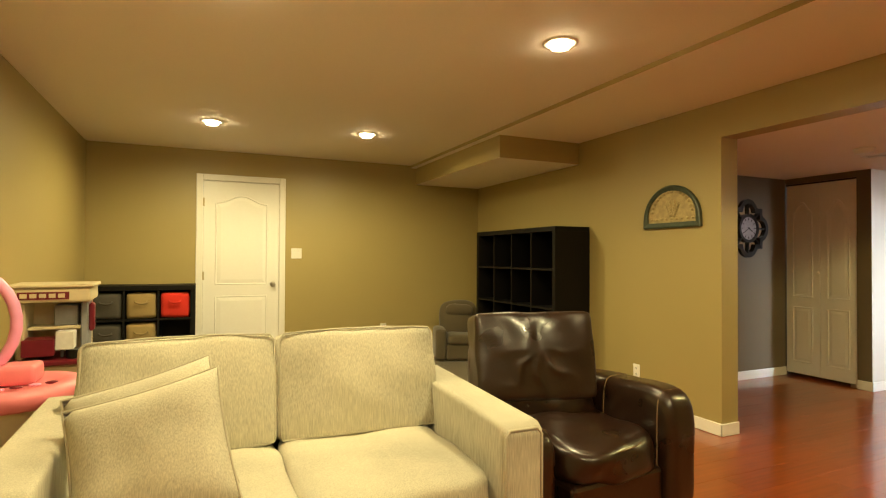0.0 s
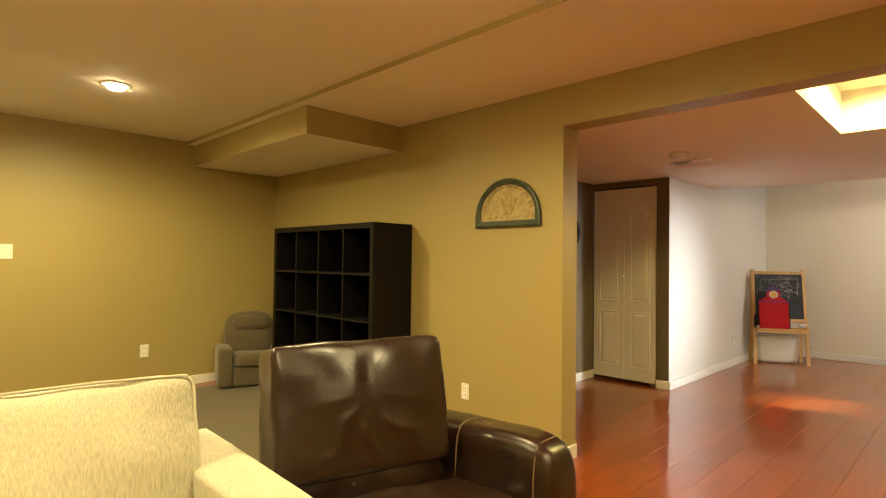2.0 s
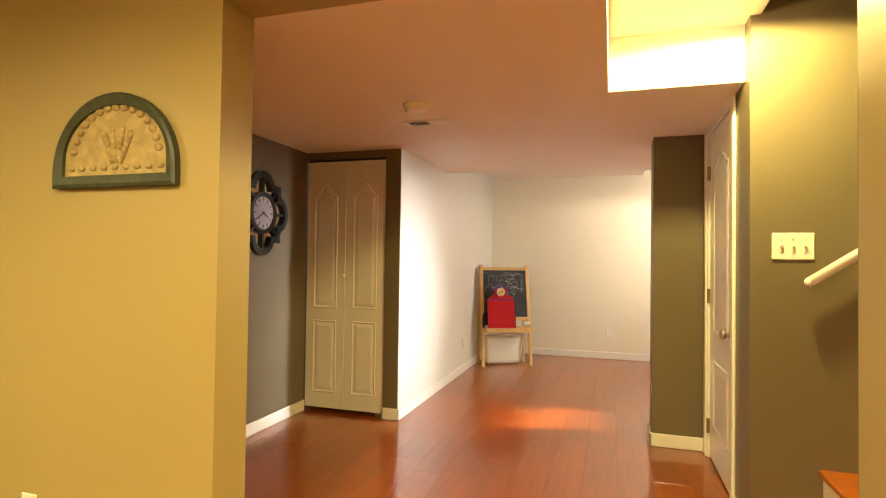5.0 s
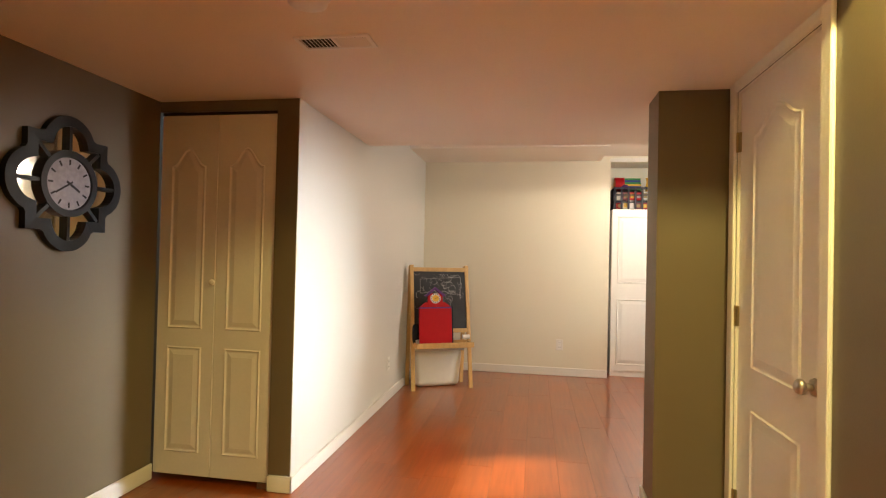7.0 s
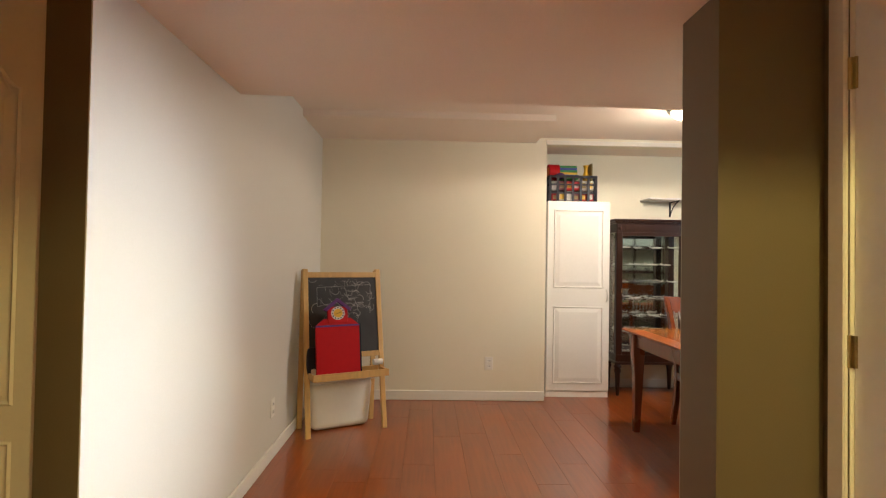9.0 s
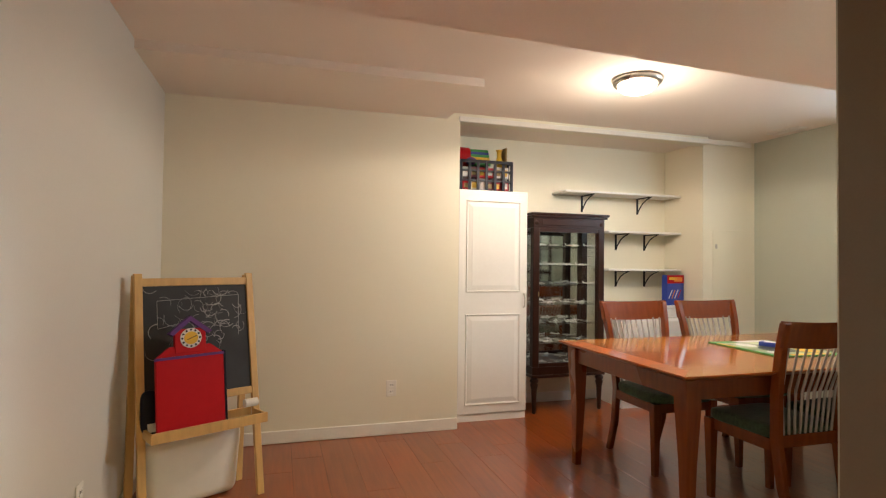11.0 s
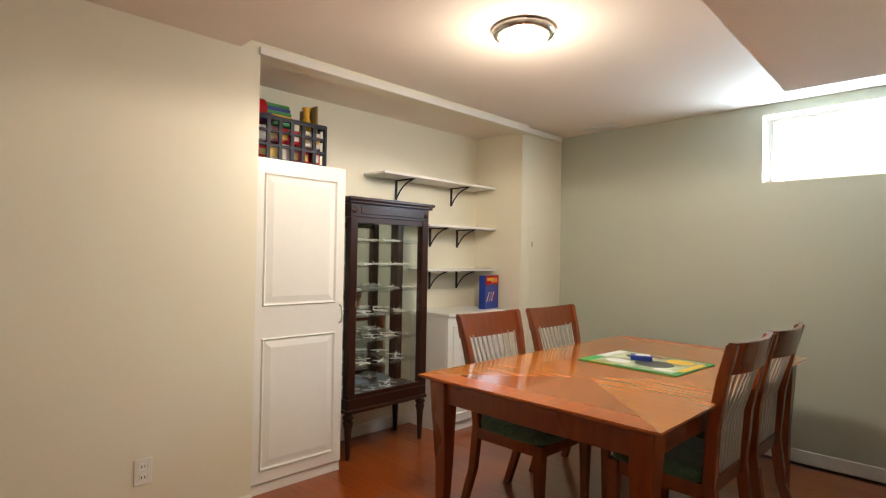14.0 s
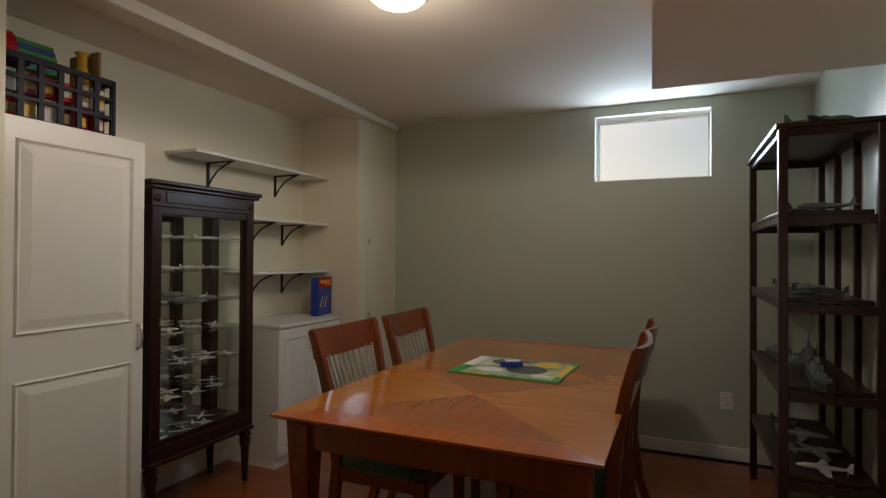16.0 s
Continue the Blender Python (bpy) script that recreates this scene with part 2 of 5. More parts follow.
def lathe(bm, profile, centre, n=24):
    """Turn a (radius, z) profile round a vertical axis."""
    rings = []
    for r, z in profile:
        rings.append([bm.verts.new((centre[0] + r * math.cos(2 * math.pi * i / n), centre[1] + r * math.sin(2 * math.pi * i / n), centre[2] + z)) for i in range(n)])
    for a, b in zip(rings, rings[1:]):
        for i in range(n):
            bm.faces.new((a[i], a[(i + 1) % n], b[(i + 1) % n], b[i]))
    bm.faces.new(rings[0][::-1])
    bm.faces.new(rings[-1])
    bmesh.ops.recalc_face_normals(bm, faces=bm.faces[:])
    return bm


def tube(bm, points, r, n=6, closed=False):
    pts = [Vector(p) for p in points]
    k = len(pts)
    rings = []
    for i, p in enumerate(pts):
        a = pts[(i - 1) % k] if closed or i else p
        b = pts[(i + 1) % k] if closed or i < k - 1 else p
        q = (b - a).to_track_quat("Z", "Y").to_matrix()
        rr = r[i] if isinstance(r, (list, tuple)) else r
        rings.append([bm.verts.new(p + q @ Vector((rr * math.cos(2 * math.pi * j / n), rr * math.sin(2 * math.pi * j / n), 0))) for j in range(n)])
    for i in range(k if closed else k - 1):
        a, b = rings[i], rings[(i + 1) % k]
        off = min(range(n), key=lambda o: sum((a[j].co - b[(j + o) % n].co).length for j in range(n)))
        for j in range(n):
            bm.faces.new((a[j], a[(j + 1) % n], b[(j + 1 + off) % n], b[(j + off) % n]))
    if not closed:
        bm.faces.new(rings[0][::-1])
        bm.faces.new(rings[-1])
    bmesh.ops.recalc_face_normals(bm, faces=bm.faces[:])
    return bm


def cushion(bm, sx, sy, sz, m=None, puff=0.35, n=10, power=4.0, lumps=0.006, seed=0.0):
    """A soft block with full, rounded faces and slightly uneven filling."""
    ret = bmesh.ops.create_cube(bm, size=2)
    bmesh.ops.subdivide_edges(bm, edges=list({e for v in ret["verts"] for e in v.link_edges}), cuts=n, use_grid_fill=True)
    for v in [v for v in bm.verts if v.tag is False]:
        x, y, z = v.co
        p = power
        k = max((abs(x) ** p + abs(y) ** p + abs(z) ** p) ** (1 / p), 1e-6)
        s = max(abs(x), abs(y), abs(z)) / k
        q = Vector((x * s, y * s, z * s))
        out = puff * (1 - min(abs(q.x), 1) ** 2) * (1 - min(abs(q.z), 1) ** 2)
        q.y *= 1 + out if abs(y) > 0.99 else 1 + out * abs(y)
        c = Vector((q.x * sx / 2, q.y * sy / 2, q.z * sz / 2))
        c += Vector((noise.noise(c * 7 + Vector((seed, 0, 0))), noise.noise(c * 7 + Vector((0, seed + 5, 0))), noise.noise(c * 7 + Vector((0, 0, seed + 9))))) * lumps * 2
        v.co = (m @ c) if m else c
        v.tag = True
    return bm


def smooth(ob):
    for p in ob.data.polygons:
        p.use_smooth = True
    return ob


def mesh(name, bm, mat, soft=False):
    me = bpy.data.meshes.new(name)
    bm.to_mesh(me)
    bm.free()
    me.materials.append(mat)
    ob = new(name, me)
    return smooth(ob) if soft else ob


def part(name, bm, mat, parent, label="", soft=False):
    ob = mesh(name, bm, mat, soft)
    ob.parent = parent
    if label:
        ob["label"] = label
    return ob


def thing(name, x, y, z, label, category, group="", rz=0):
    ob = new(name)
    ob.empty_display_size = 0.1
    ob.matrix_world = pose(x, y, z, 0, 0, rz)
    return tagged(ob, label, category, group)


def B(*boxes, bevel=0.0, seg=1):
    bm = bmesh.new()
    for b in boxes:
        bx(bm, *b, bevel=bevel, seg=seg)
    return bm


def structure(name, mat, *boxes, label="", bevel=0.0):
    return tagged(mesh(name, B(*boxes, bevel=bevel), mat), label, kind="structure")


# large structure: family room, hall with stairs, dining room
XW, XE, XH = -0.97, 3.411, 3.575          # family room west face, partition faces
YN, YS = 6.40, -2.2                      # family room north and south faces
ZC, ZL, ZD = 2.38, 2.098, 2.40           # ceilings: family room, low hall, dining room
structure("floor", JOINT, (XW - 0.2, 10.0, -5.0, YN + 0.2, -0.12, -0.012), label="dark underlay beneath cherry laminate planks")
structure("wall_west", TAUPE_LAMPLIT, (XW - 0.12, XW, YS - 0.12, YN + 0.12, 0, 2.5), label="family room wall toned tan for lamplight")
structure("wall_south", TAUPE_LAMPLIT, (XW, XE, YS - 0.12, YS, 0, 2.5), label="family room wall toned tan for lamplight")
D1X0, D1X1 = 0.095, 0.885
structure("wall_north", TAUPE_LAMPLIT, (XW, D1X0, YN, YN + 0.12, 0, 2.5), (D1X1, XH, YN, YN + 0.12, 0, 2.5), (D1X0, D1X1, YN, YN + 0.12, 2.055, 2.5), label="wall toned tan for lamplight, with a white door")
OY0, OY1 = 0.905, 2.74
structure("wall_partition", TAUPE_LAMPLIT, (XE, XH, YS - 0.12, OY0, 0, 2.5), (XE, XH, OY1, YN, 0, 2.5), (XE, XH, OY0, OY1, ZL, 2.5), label="partition wall toned tan for lamplight, with a wide cased opening")
structure("ceiling_family", CEIL, (XW, 2.46, YS, YN, ZC, ZC + 0.1), (2.46, XE, YS, YN, ZC - 0.03, ZC + 0.1), label="off-white ceiling with a shallow step")
structure("ceiling_soffit", CEIL, (2.533, XE, 4.313, YN, 2.145, ZC - 0.03), label="boxed duct soffit in the corner")
structure("trim_soffit", TAUPE_LAMPLIT, (2.53, 2.533, 4.31, YN, 2.146, ZC - 0.03), (2.533, XE, 4.31, 4.313, 2.146, ZC - 0.03), (2.457, 2.46, YS, YN, ZC - 0.03, ZC), label="ceiling soffit sides toned tan for lamplight")
# hall
structure("wall_hall_north", TAUPE_DIM, (XH, 5.84, 3.90, 4.02, 0, 2.5), label="taupe painted hall wall")
structure("wall_closet", TAUPE_DIM, (5.84, 5.95, 3.076, 3.20, 0, ZL), (5.84, 5.95, 3.20, 3.90, 2.04, ZL), label="taupe stub wall beside the closet")
structure("wall_closet_back", TAUPE_DIM, (6.5, 6.6, 3.2, 4.02, 0, 2.5), (5.95, 6.5, 3.92, 4.02, 0, 2.5), label="inside of the closet")
structure("wall_white", CREAM_COOL, (5.95, 9.33, 3.076, 3.196, 0, 2.5), (5.841, 5.951, 3.072, 3.076, 0, ZL), label="cream painted long wall")
structure("wall_door", TAUPE_DIM, (4.68, 5.03, 0.80, 0.914, 0, ZL), (5.79, 5.889, 0.80, 0.914, 0, ZL), (5.03, 5.79, 0.80, 0.914, 2.05, ZL), (4.78, 5.03, 0.80, 0.914, ZL, 2.45), label="taupe wall round the hall door")
structure("wall_stair_east", TAUPE_DIM, (4.68, 4.80, -5.0, 0.80, 0, 4.5), (4.68, 4.78, 0.80, 0.912, ZL, 2.5), label="tan wall beside the stairs")
structure("wall_stair_west", TAUPE_DIM, (XH, XH + 0.004, -5.0, OY0, 0, 4.5), label="tan wall beside the stairs")
structure("wall_stair_end", TAUPE_DIM, (XH, 4.80, -5.1, -5.0, 0, 4.5), label="tan wall at the head of the stairs")
structure("wall_pier", TAUPE_DIM, (5.889, 6.12, 0.80, 1.24, 0, ZL), label="taupe wall end between hall and dining room")
structure("wall_dining_west", SAGE, (6.12, 6.33, -2.0, 0.80, 0, 2.5), (6.12, 6.124, 0.80, 1.24, 0, ZL), label="sage painted dining room wall")
structure("wall_store_south", TAUPE_DIM, (4.8, 6.12, -0.6, -0.5, 0, 2.5), label="back of the store behind the hall door")
WX0, WX1, WZ0, WZ1 = 6.90, 7.66, 1.86, 2.33
YD = -1.885                              # dining room south face
structure("wall_dining_south", SAGE, (6.33, WX0, YD - 0.28, YD, 0, 2.5), (WX1, 9.33, YD - 0.28, YD, 0, 2.5), (WX0, WX1, YD - 0.28, YD, 0, WZ0), (WX0, WX1, YD - 0.28, YD, WZ1, 2.5), label="sage green wall with a small high window")
NY0, NY1, NX = -1.30, 1.03, 9.78
structure("wall_dining_east", CREAM, (9.21, 9.33, NY1, 3.076, 0, 2.5), (9.275, 9.395, YD, NY0 - 0.1, 0, 2.5), (9.275, 9.33, NY0 - 0.1, NY0, 0, 2.5), (9.21, 9.33, NY0, NY1, 2.34, 2.5), label="cream wall with a deep nook")
structure("wall_nook", CREAM, (NX, NX + 0.1, NY0 - 0.1, NY1 + 0.1, 0, 2.5), (9.33, NX, NY1, NY1 + 0.1, 0, 2.5), (9.33, NX, NY0 - 0.1, NY0, 0, 2.5), label="cream walls of the nook")
structure("ceiling_nook", CEIL, (9.33, NX, NY0, NY1, 2.365, 2.5), label="off-white nook ceiling")
structure("ceiling_hall", CEIL, (XH, 4.78, 1.53, 3.90, ZL, ZL + 0.06), (4.78, 6.12, 0.914, 3.90, ZL, ZL + 0.06), (4.78, 6.12, -0.6, 0.80, ZL + 0.002, ZL + 0.06), label="low off-white hall ceiling")
bm = bmesh.new()
prism(bm, [(6.12, -0.54), (7.217, -0.54), (7.07, 3.076), (6.12, 3.076)], 2, ZL, ZL + 0.06)
tagged(mesh("ceiling_bulkhead", bm, CEIL), "low off-white ceiling between hall and dining room", kind="structure")
bm = bmesh.new()
prism(bm, [(7.157, -0.54), (7.217, -0.54), (7.07, 3.072), (7.01, 3.072)], 2, ZL + 0.06, 2.52)
bx(bm, 6.33, 7.156, -0.54, -0.48, ZL + 0.06, 2.52)
tagged(mesh("ceiling_step", bm, CEIL), "vertical face of the dropped ceiling", kind="structure")
structure("ceiling_dining", CEIL, (6.33, 9.28, YD, 3.076, ZD, ZD + 0.1), label="off-white dining room ceiling")
structure("ceiling_ledge", CEIL, (8.42, 9.21, 1.135, 3.076, 2.35, ZD), label="shallow boxed ledge along the ceiling")
structure("ceiling_well", CEIL, (XH + 0.004, 4.68, 0.87, 1.53, 2.37, 2.45), (XH, 4.78, 1.53, 1.58, ZL + 0.06, 2.45), (4.78, 4.83, 0.914, 1.58, ZL + 0.06, 2.45), (4.68, 4.78, 0.914, 1.53, 2.37, 2.45), label="raised ceiling over the foot of the stairs")
structure("ceiling_stair", CEIL, (XH, 4.8, -5.0, 0.93, 4.5, 4.6), (XH, 4.8, 0.87, 0.93, 2.45, 4.5), label="ceiling over the stairs")
# Unseen slab, added to throw sunlight up through the window onto the ceiling.
structure("ground", CONCRETE, (4.81, 60, -90, -2.17, 1.55, 1.74), (-40, 3.5, -90, -2.33, 1.55, 1.74), (3.5, 4.81, -90, -5.11, 1.55, 1.74), label="unseen pale concrete ground added outside the basement window")


# trim
BH = 0.088


def baseboard(name, x0, x1, y0, y1, label="white painted baseboard"):
    bm = bmesh.new()
    bx(bm, x0, x1, y0, y1, 0.001, BH, bevel=0.004)
    return tagged(mesh(name, bm, TRIM), label, kind="structure")


T = 0.014
baseboard("baseboard_1", XE - T, XE, OY1 - T, YN)
baseboard("baseboard_2", XE - T, XE, YS, OY0 + T)
baseboard("baseboard_3", XE - T, XH, OY1 - T, OY1 - 0.0005)
baseboard("baseboard_4", D1X1 + 0.075, XE - T, YN - T, YN)
baseboard("baseboard_5", XW, D1X0 - 0.075, YN - T, YN)
baseboard("baseboard_6", XW, XW + T, YS, YN - T)
baseboard("baseboard_7", XH, 5.84, 3.90 - T, 3.90)
baseboard("baseboard_8", 5.84 - T, 5.84, 3.072 - T, 3.20)
baseboard("baseboard_9", 5.84 - T, 9.21 - T, 3.072 - T, 3.072)
baseboard("baseboard_10", 9.21 - T, 9.21, NY1, 3.072)
baseboard("baseboard_11", 9.275 - T, 9.275, YD + T, NY0)
baseboard("baseboard_12", 6.33, 9.275, YD, YD + T)
baseboard("baseboard_13", 5.889 - T, 5.889, 0.914, 1.24 + T)
baseboard("baseboard_14", 5.889 - T, 6.124 + T, 1.24, 1.24 + T)
baseboard("baseboard_15", 4.68 - T, 4.955, 0.914, 0.914 + T)
baseboard("baseboard_16", 6.33, 6.33 + T, YD + T, 0.80)
baseboard("baseboard_17", NX - T, NX, NY0, NY1)
structure("trim_nook", TRIM, (9.188, 9.2095, NY0 - 0.46, NY1 + 0.01, 2.335, 2.375), label="narrow white trim under the ceiling", bevel=0.003)


# doors
def outline_panel(u0, u1, v0, v1, arch=0.0, steps=14):
    """A panel's outline, its top swept up to a flat-shouldered arch when arch is above 0."""
    pts = [(u0, v0), (u1, v0)]
    if arch <= 0:
        return pts + [(u1, v1), (u0, v1)]
    for i in range(steps + 1):
        s = i / steps
        lift = (0.5 - 0.5 * math.cos(2 * math.pi * s)) ** 1.1
        pts.append((u1 + (u0 - u1) * s, v1 - arch + arch * lift))
    return pts


def inset(pts, d):
    cx = sum(p[0] for p in pts) / len(pts)
    cy = (min(p[1] for p in pts) + max(p[1] for p in pts)) / 2
    hw = (max(p[0] for p in pts) - min(p[0] for p in pts)) / 2
    hh = (max(p[1] for p in pts) - min(p[1] for p in pts)) / 2
    return [(cx + (u - cx) * (hw - d) / hw, cy + (v - cy) * (hh - d) / hh) for u, v in pts]


def raised_panel(parent, mat, pts, y, wide=0.035, high=0.006, bead=0.007, name="panel"):
    """A moulded panel on a leaf that faces -y: a sunk groove ring and a fielded centre."""
    bm = bmesh.new()
    loops = []
    for d, h in ((0.0, 0.0), (0.006, bead), (0.014, 0.001), (0.020, -0.0015 + 0.002), (0.020 + wide, high)):
        loops.append([bm.verts.new((u, y - h, v)) for u, v in inset(pts, d)])
    k = len(pts)
    for a, b in zip(loops, loops[1:]):
        for i in range(k):
            bm.faces.new((a[i], a[(i + 1) % k], b[(i + 1) % k], b[i]))
    bm.faces.new(loops[-1])
    back = [bm.verts.new((u, y + 0.004, v)) for u, v in pts]
    for i in range(k):
        bm.faces.new((loops[0][i], back[i], back[(i + 1) % k], loops[0][(i + 1) % k]))
    bm.faces.new(back[::-1])
    bmesh.ops.recalc_face_normals(bm, faces=bm.faces[:])
    return part(name, bm, mat, parent)


def knob(parent, x, y, z, mat=STEEL, r=0.027, reach=0.055):
    bm = bmesh.new()
    cyl(bm, (x, y, z), (x, y - 0.010, z), r * 1.15, r * 1.0, 20)
    cyl(bm, (x, y - 0.010, z), (x, y - reach * 0.6, z), r * 0.42, r * 0.5, 14)
    ball(bm, (x, y - reach * 0.85, z), r, r * 0.72, r, 16)
    return part("door_knob", bm, mat, parent, "brushed nickel knob", soft=True)


def panel_door(name, w, h, m, label, knob_side=1, kz=0.93, hinges=True, casing=True, rail=(0.81, 0.93), side=0.125):
    """A white two-panel door with an arched upper panel in its casing; local -y is the room side, the wall face is y = 0."""
    ob = new(name)
    ob.matrix_world = m
    tagged(ob, label, kind="structure")
    part("leaf", B((-w / 2 + 0.004, w / 2 - 0.004, 0.012, 0.047, 0.012, h - 0.004), bevel=0.002), WHITE, ob)
    sx = side
    raised_panel(ob, WHITE, outline_panel(-w / 2 + sx, w / 2 - sx, rail[1], h - 0.15, 0.085), 0.012)
    raised_panel(ob, WHITE, outline_panel(-w / 2 + sx, w / 2 - sx, 0.24, rail[0]), 0.012)
    if casing:
        c = 0.066
        for nm, b in (("casing", (-w / 2 - c, -w / 2, -0.016, 0.0, 0.001, h + c)), ("casing", (w / 2, w / 2 + c, -0.016, 0.0, 0.001, h + c)), ("casing", (-w / 2, w / 2, -0.016, 0.0, h, h + c))):
            part(nm, B(b, bevel=0.005), TRIM, ob)
    part("jamb", B((-w / 2 - 0.001, -w / 2 + 0.003, 0.0, 0.11, 0, h), (w / 2 - 0.003, w / 2 + 0.001, 0.0, 0.11, 0, h), (-w / 2, w / 2, 0.0, 0.11, h - 0.003, h + 0.001)), TRIM, ob)
    knob(ob, knob_side * (w / 2 - 0.065), 0.012, kz)
    part("latch_plate", B((knob_side * w / 2 - 0.004, knob_side * w / 2 + 0.004, -0.001, 0.02, kz - 0.035, kz + 0.035)), STEEL, ob)
    if hinges:
        for hz in (0.20, 1.03, 1.82):
            bm = B((-knob_side * w / 2 - 0.016, -knob_side * w / 2 + 0.016, 0.004, 0.0115, hz - 0.045, hz + 0.045))
            cyl(bm, (-knob_side * w / 2, 0.0, hz - 0.046), (-knob_side * w / 2, 0.0, hz + 0.046), 0.007, n=10)
            part("hinge", bm, BRASS, ob, "old brass hinge")
    return ob


panel_door("door_1", D1X1 - D1X0, 2.055, pose((D1X0 + D1X1) / 2, YN, 0), "closed white two-panel door with arched top panel", 1)
panel_door("door_2", 0.76, 2.05, pose(5.41, 0.914, 0, 0, 0, 180), "closed white two-panel hall door with nickel knob", 1, 0.865, rail=(0.645, 0.82), side=0.165)


def bifold():
    ob = new("door_3")
    ob.matrix_world = pose(5.852, 3.548, 0, 0, 0, -90)
    tagged(ob, "closed cream bifold closet door with four panels", kind="structure")
    for s in (-1, 1):
        leaf = part("leaf", B((min(s * 0.0012, s * 0.346), max(s * 0.0012, s * 0.346), 0.0, 0.032, 0.035, 2.022), bevel=0.002), TRIM, ob)
        for pts in (outline_panel(s * 0.1745 - 0.105, s * 0.1745 + 0.105, 0.84, 1.84, 0.10), outline_panel(s * 0.1745 - 0.105, s * 0.1745 + 0.105, 0.16, 0.74)):
            raised_panel(leaf, TRIM, pts, 0.0, 0.025)
    bm = bmesh.new()
    lathe(bm, [(0.006, 0), (0.006, 0.012), (0.017, 0.020), (0.014, 0.030), (0.004, 0.033)], (0, 0, 0), 16)
    bmesh.ops.transform(bm, matrix=pose(-0.005, 0.0, 1.10, 90), verts=bm.verts[:])
    part("pull_knob", bm, TRIM, ob, "small cream knob", soft=True)
    part("track", B((-0.35, 0.35, 0.004, 0.03, 2.026, 2.039)), GAP_SHADE, ob, "dark head track")
    part("floor_pivot", B((0.28, 0.345, 0.0, 0.04, 0.001, 0.03)), STEEL, ob, "small steel floor pivot")
    return ob


bifold()


def window():
    ob = new("window_1")
    ob.matrix_world = pose(WX0, YD, WZ0)
    tagged(ob, "small high sliding basement window with white frame", kind="structure")
    w, h, y0, y1 = WX1 - WX0, WZ1 - WZ0, -0.225, -0.175
    part("window_frame", B((0, 0.014, y0, y1, 0, h), (w - 0.014, w, y0, y1, 0, h), (0.014, w - 0.014, y0, y1, 0, 0.014), (0.014, w - 0.014, y0, y1, h - 0.014, h)), WHITE, ob)
    for a, b in ((0.014, w * 0.5 - 0.001), (w * 0.5 + 0.001, w - 0.014)):
        g = part("pane", B((a, b, -0.203, -0.199, 0.014, h - 0.014)), WINGLASS, ob)
        g.visible_shadow = False
    part("window_sill", B((0, w, y1, 0, 0, 0.006)), WHITE, ob)
    part("reveal", B((0, 0.005, y1, 0, 0.006, h), (w - 0.005, w, y1, 0, 0.006, h), (0.005, w - 0.005, y1, 0, h - 0.005, h)), WHITE, ob)


window()


# stairs behind the opening
def stairs():
    ob = new("stairs")
    ob.matrix_world = pose(0, 0, 0)
    tagged(ob, "cherry wood stairs rising between tan walls", kind="structure")
    for i in range(13):
        y1 = 0.885 - 0.255 * i
        part("tread", B((XH + 0.006, 4.678, y1 - 0.27, y1 + 0.02, 0.178 * (i + 1) - 0.03, 0.178 * (i + 1)), bevel=0.006), CHERRY, ob)
        part("riser", B((XH + 0.006, 4.678, y1 - 0.02, y1, 0.178 * i + 0.001, 0.178 * (i + 1) - 0.031)), TRIM, ob)


stairs()


# lamps
def can_lamp(x, y, z):
    ob = thing("recessed_light", x, y, z, "lit recessed ceiling light with white trim ring", "ceiling light", "recessed ceiling lights")
    bm = bmesh.new()
    n = 32
    prof = [(0.092, 0.0), (0.090, -0.006), (0.070, -0.007), (0.066, -0.002), (0.066, 0.0)]
    lathe(bm, prof, (0, 0, 0), n)
    bmesh.ops.delete(bm, geom=[f for f in bm.faces if len(f.verts) > 4], context="FACES")
    part("trim_ring", bm, WHITE, ob, soft=True)
    bm = bmesh.new()
    lathe(bm, [(0.02, -0.036), (0.048, -0.028), (0.062, -0.0015)], (0, 0, 0), n)
    b = part("bulb", bm, CANGLOW, ob, "glowing reflector bulb", soft=True)
    b.visible_shadow = False
    return ob


first = can_lamp(CANS[0][0], CANS[0][1], ZC)
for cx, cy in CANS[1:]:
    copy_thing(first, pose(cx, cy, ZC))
well_lamp = can_lamp(4.33, 1.0, 2.37)


def dome_lamp():
    ob = thing("ceiling_light", 8.12, 0.25, ZD, "lit frosted glass dome light with nickel ring", "ceiling light")
    bm = bmesh.new()
    lathe(bm, [(0.146, 0.0), (0.150, -0.014), (0.140, -0.034), (0.118, -0.040), (0.117, -0.032)], (0, 0, 0), 40)
    part("ring", bm, STEEL, ob, "brushed nickel ring", soft=True)
    bm = bmesh.new()
    lathe(bm, [(0.1165, -0.036), (0.110, -0.058), (0.088, -0.076), (0.055, -0.087), (0.012, -0.090)], (0, 0, 0), 36)
    g = part("glass_dome", bm, LAMPGLASS, ob, "frosted glass dome", soft=True)
    g.visible_shadow = False


dome_lamp()


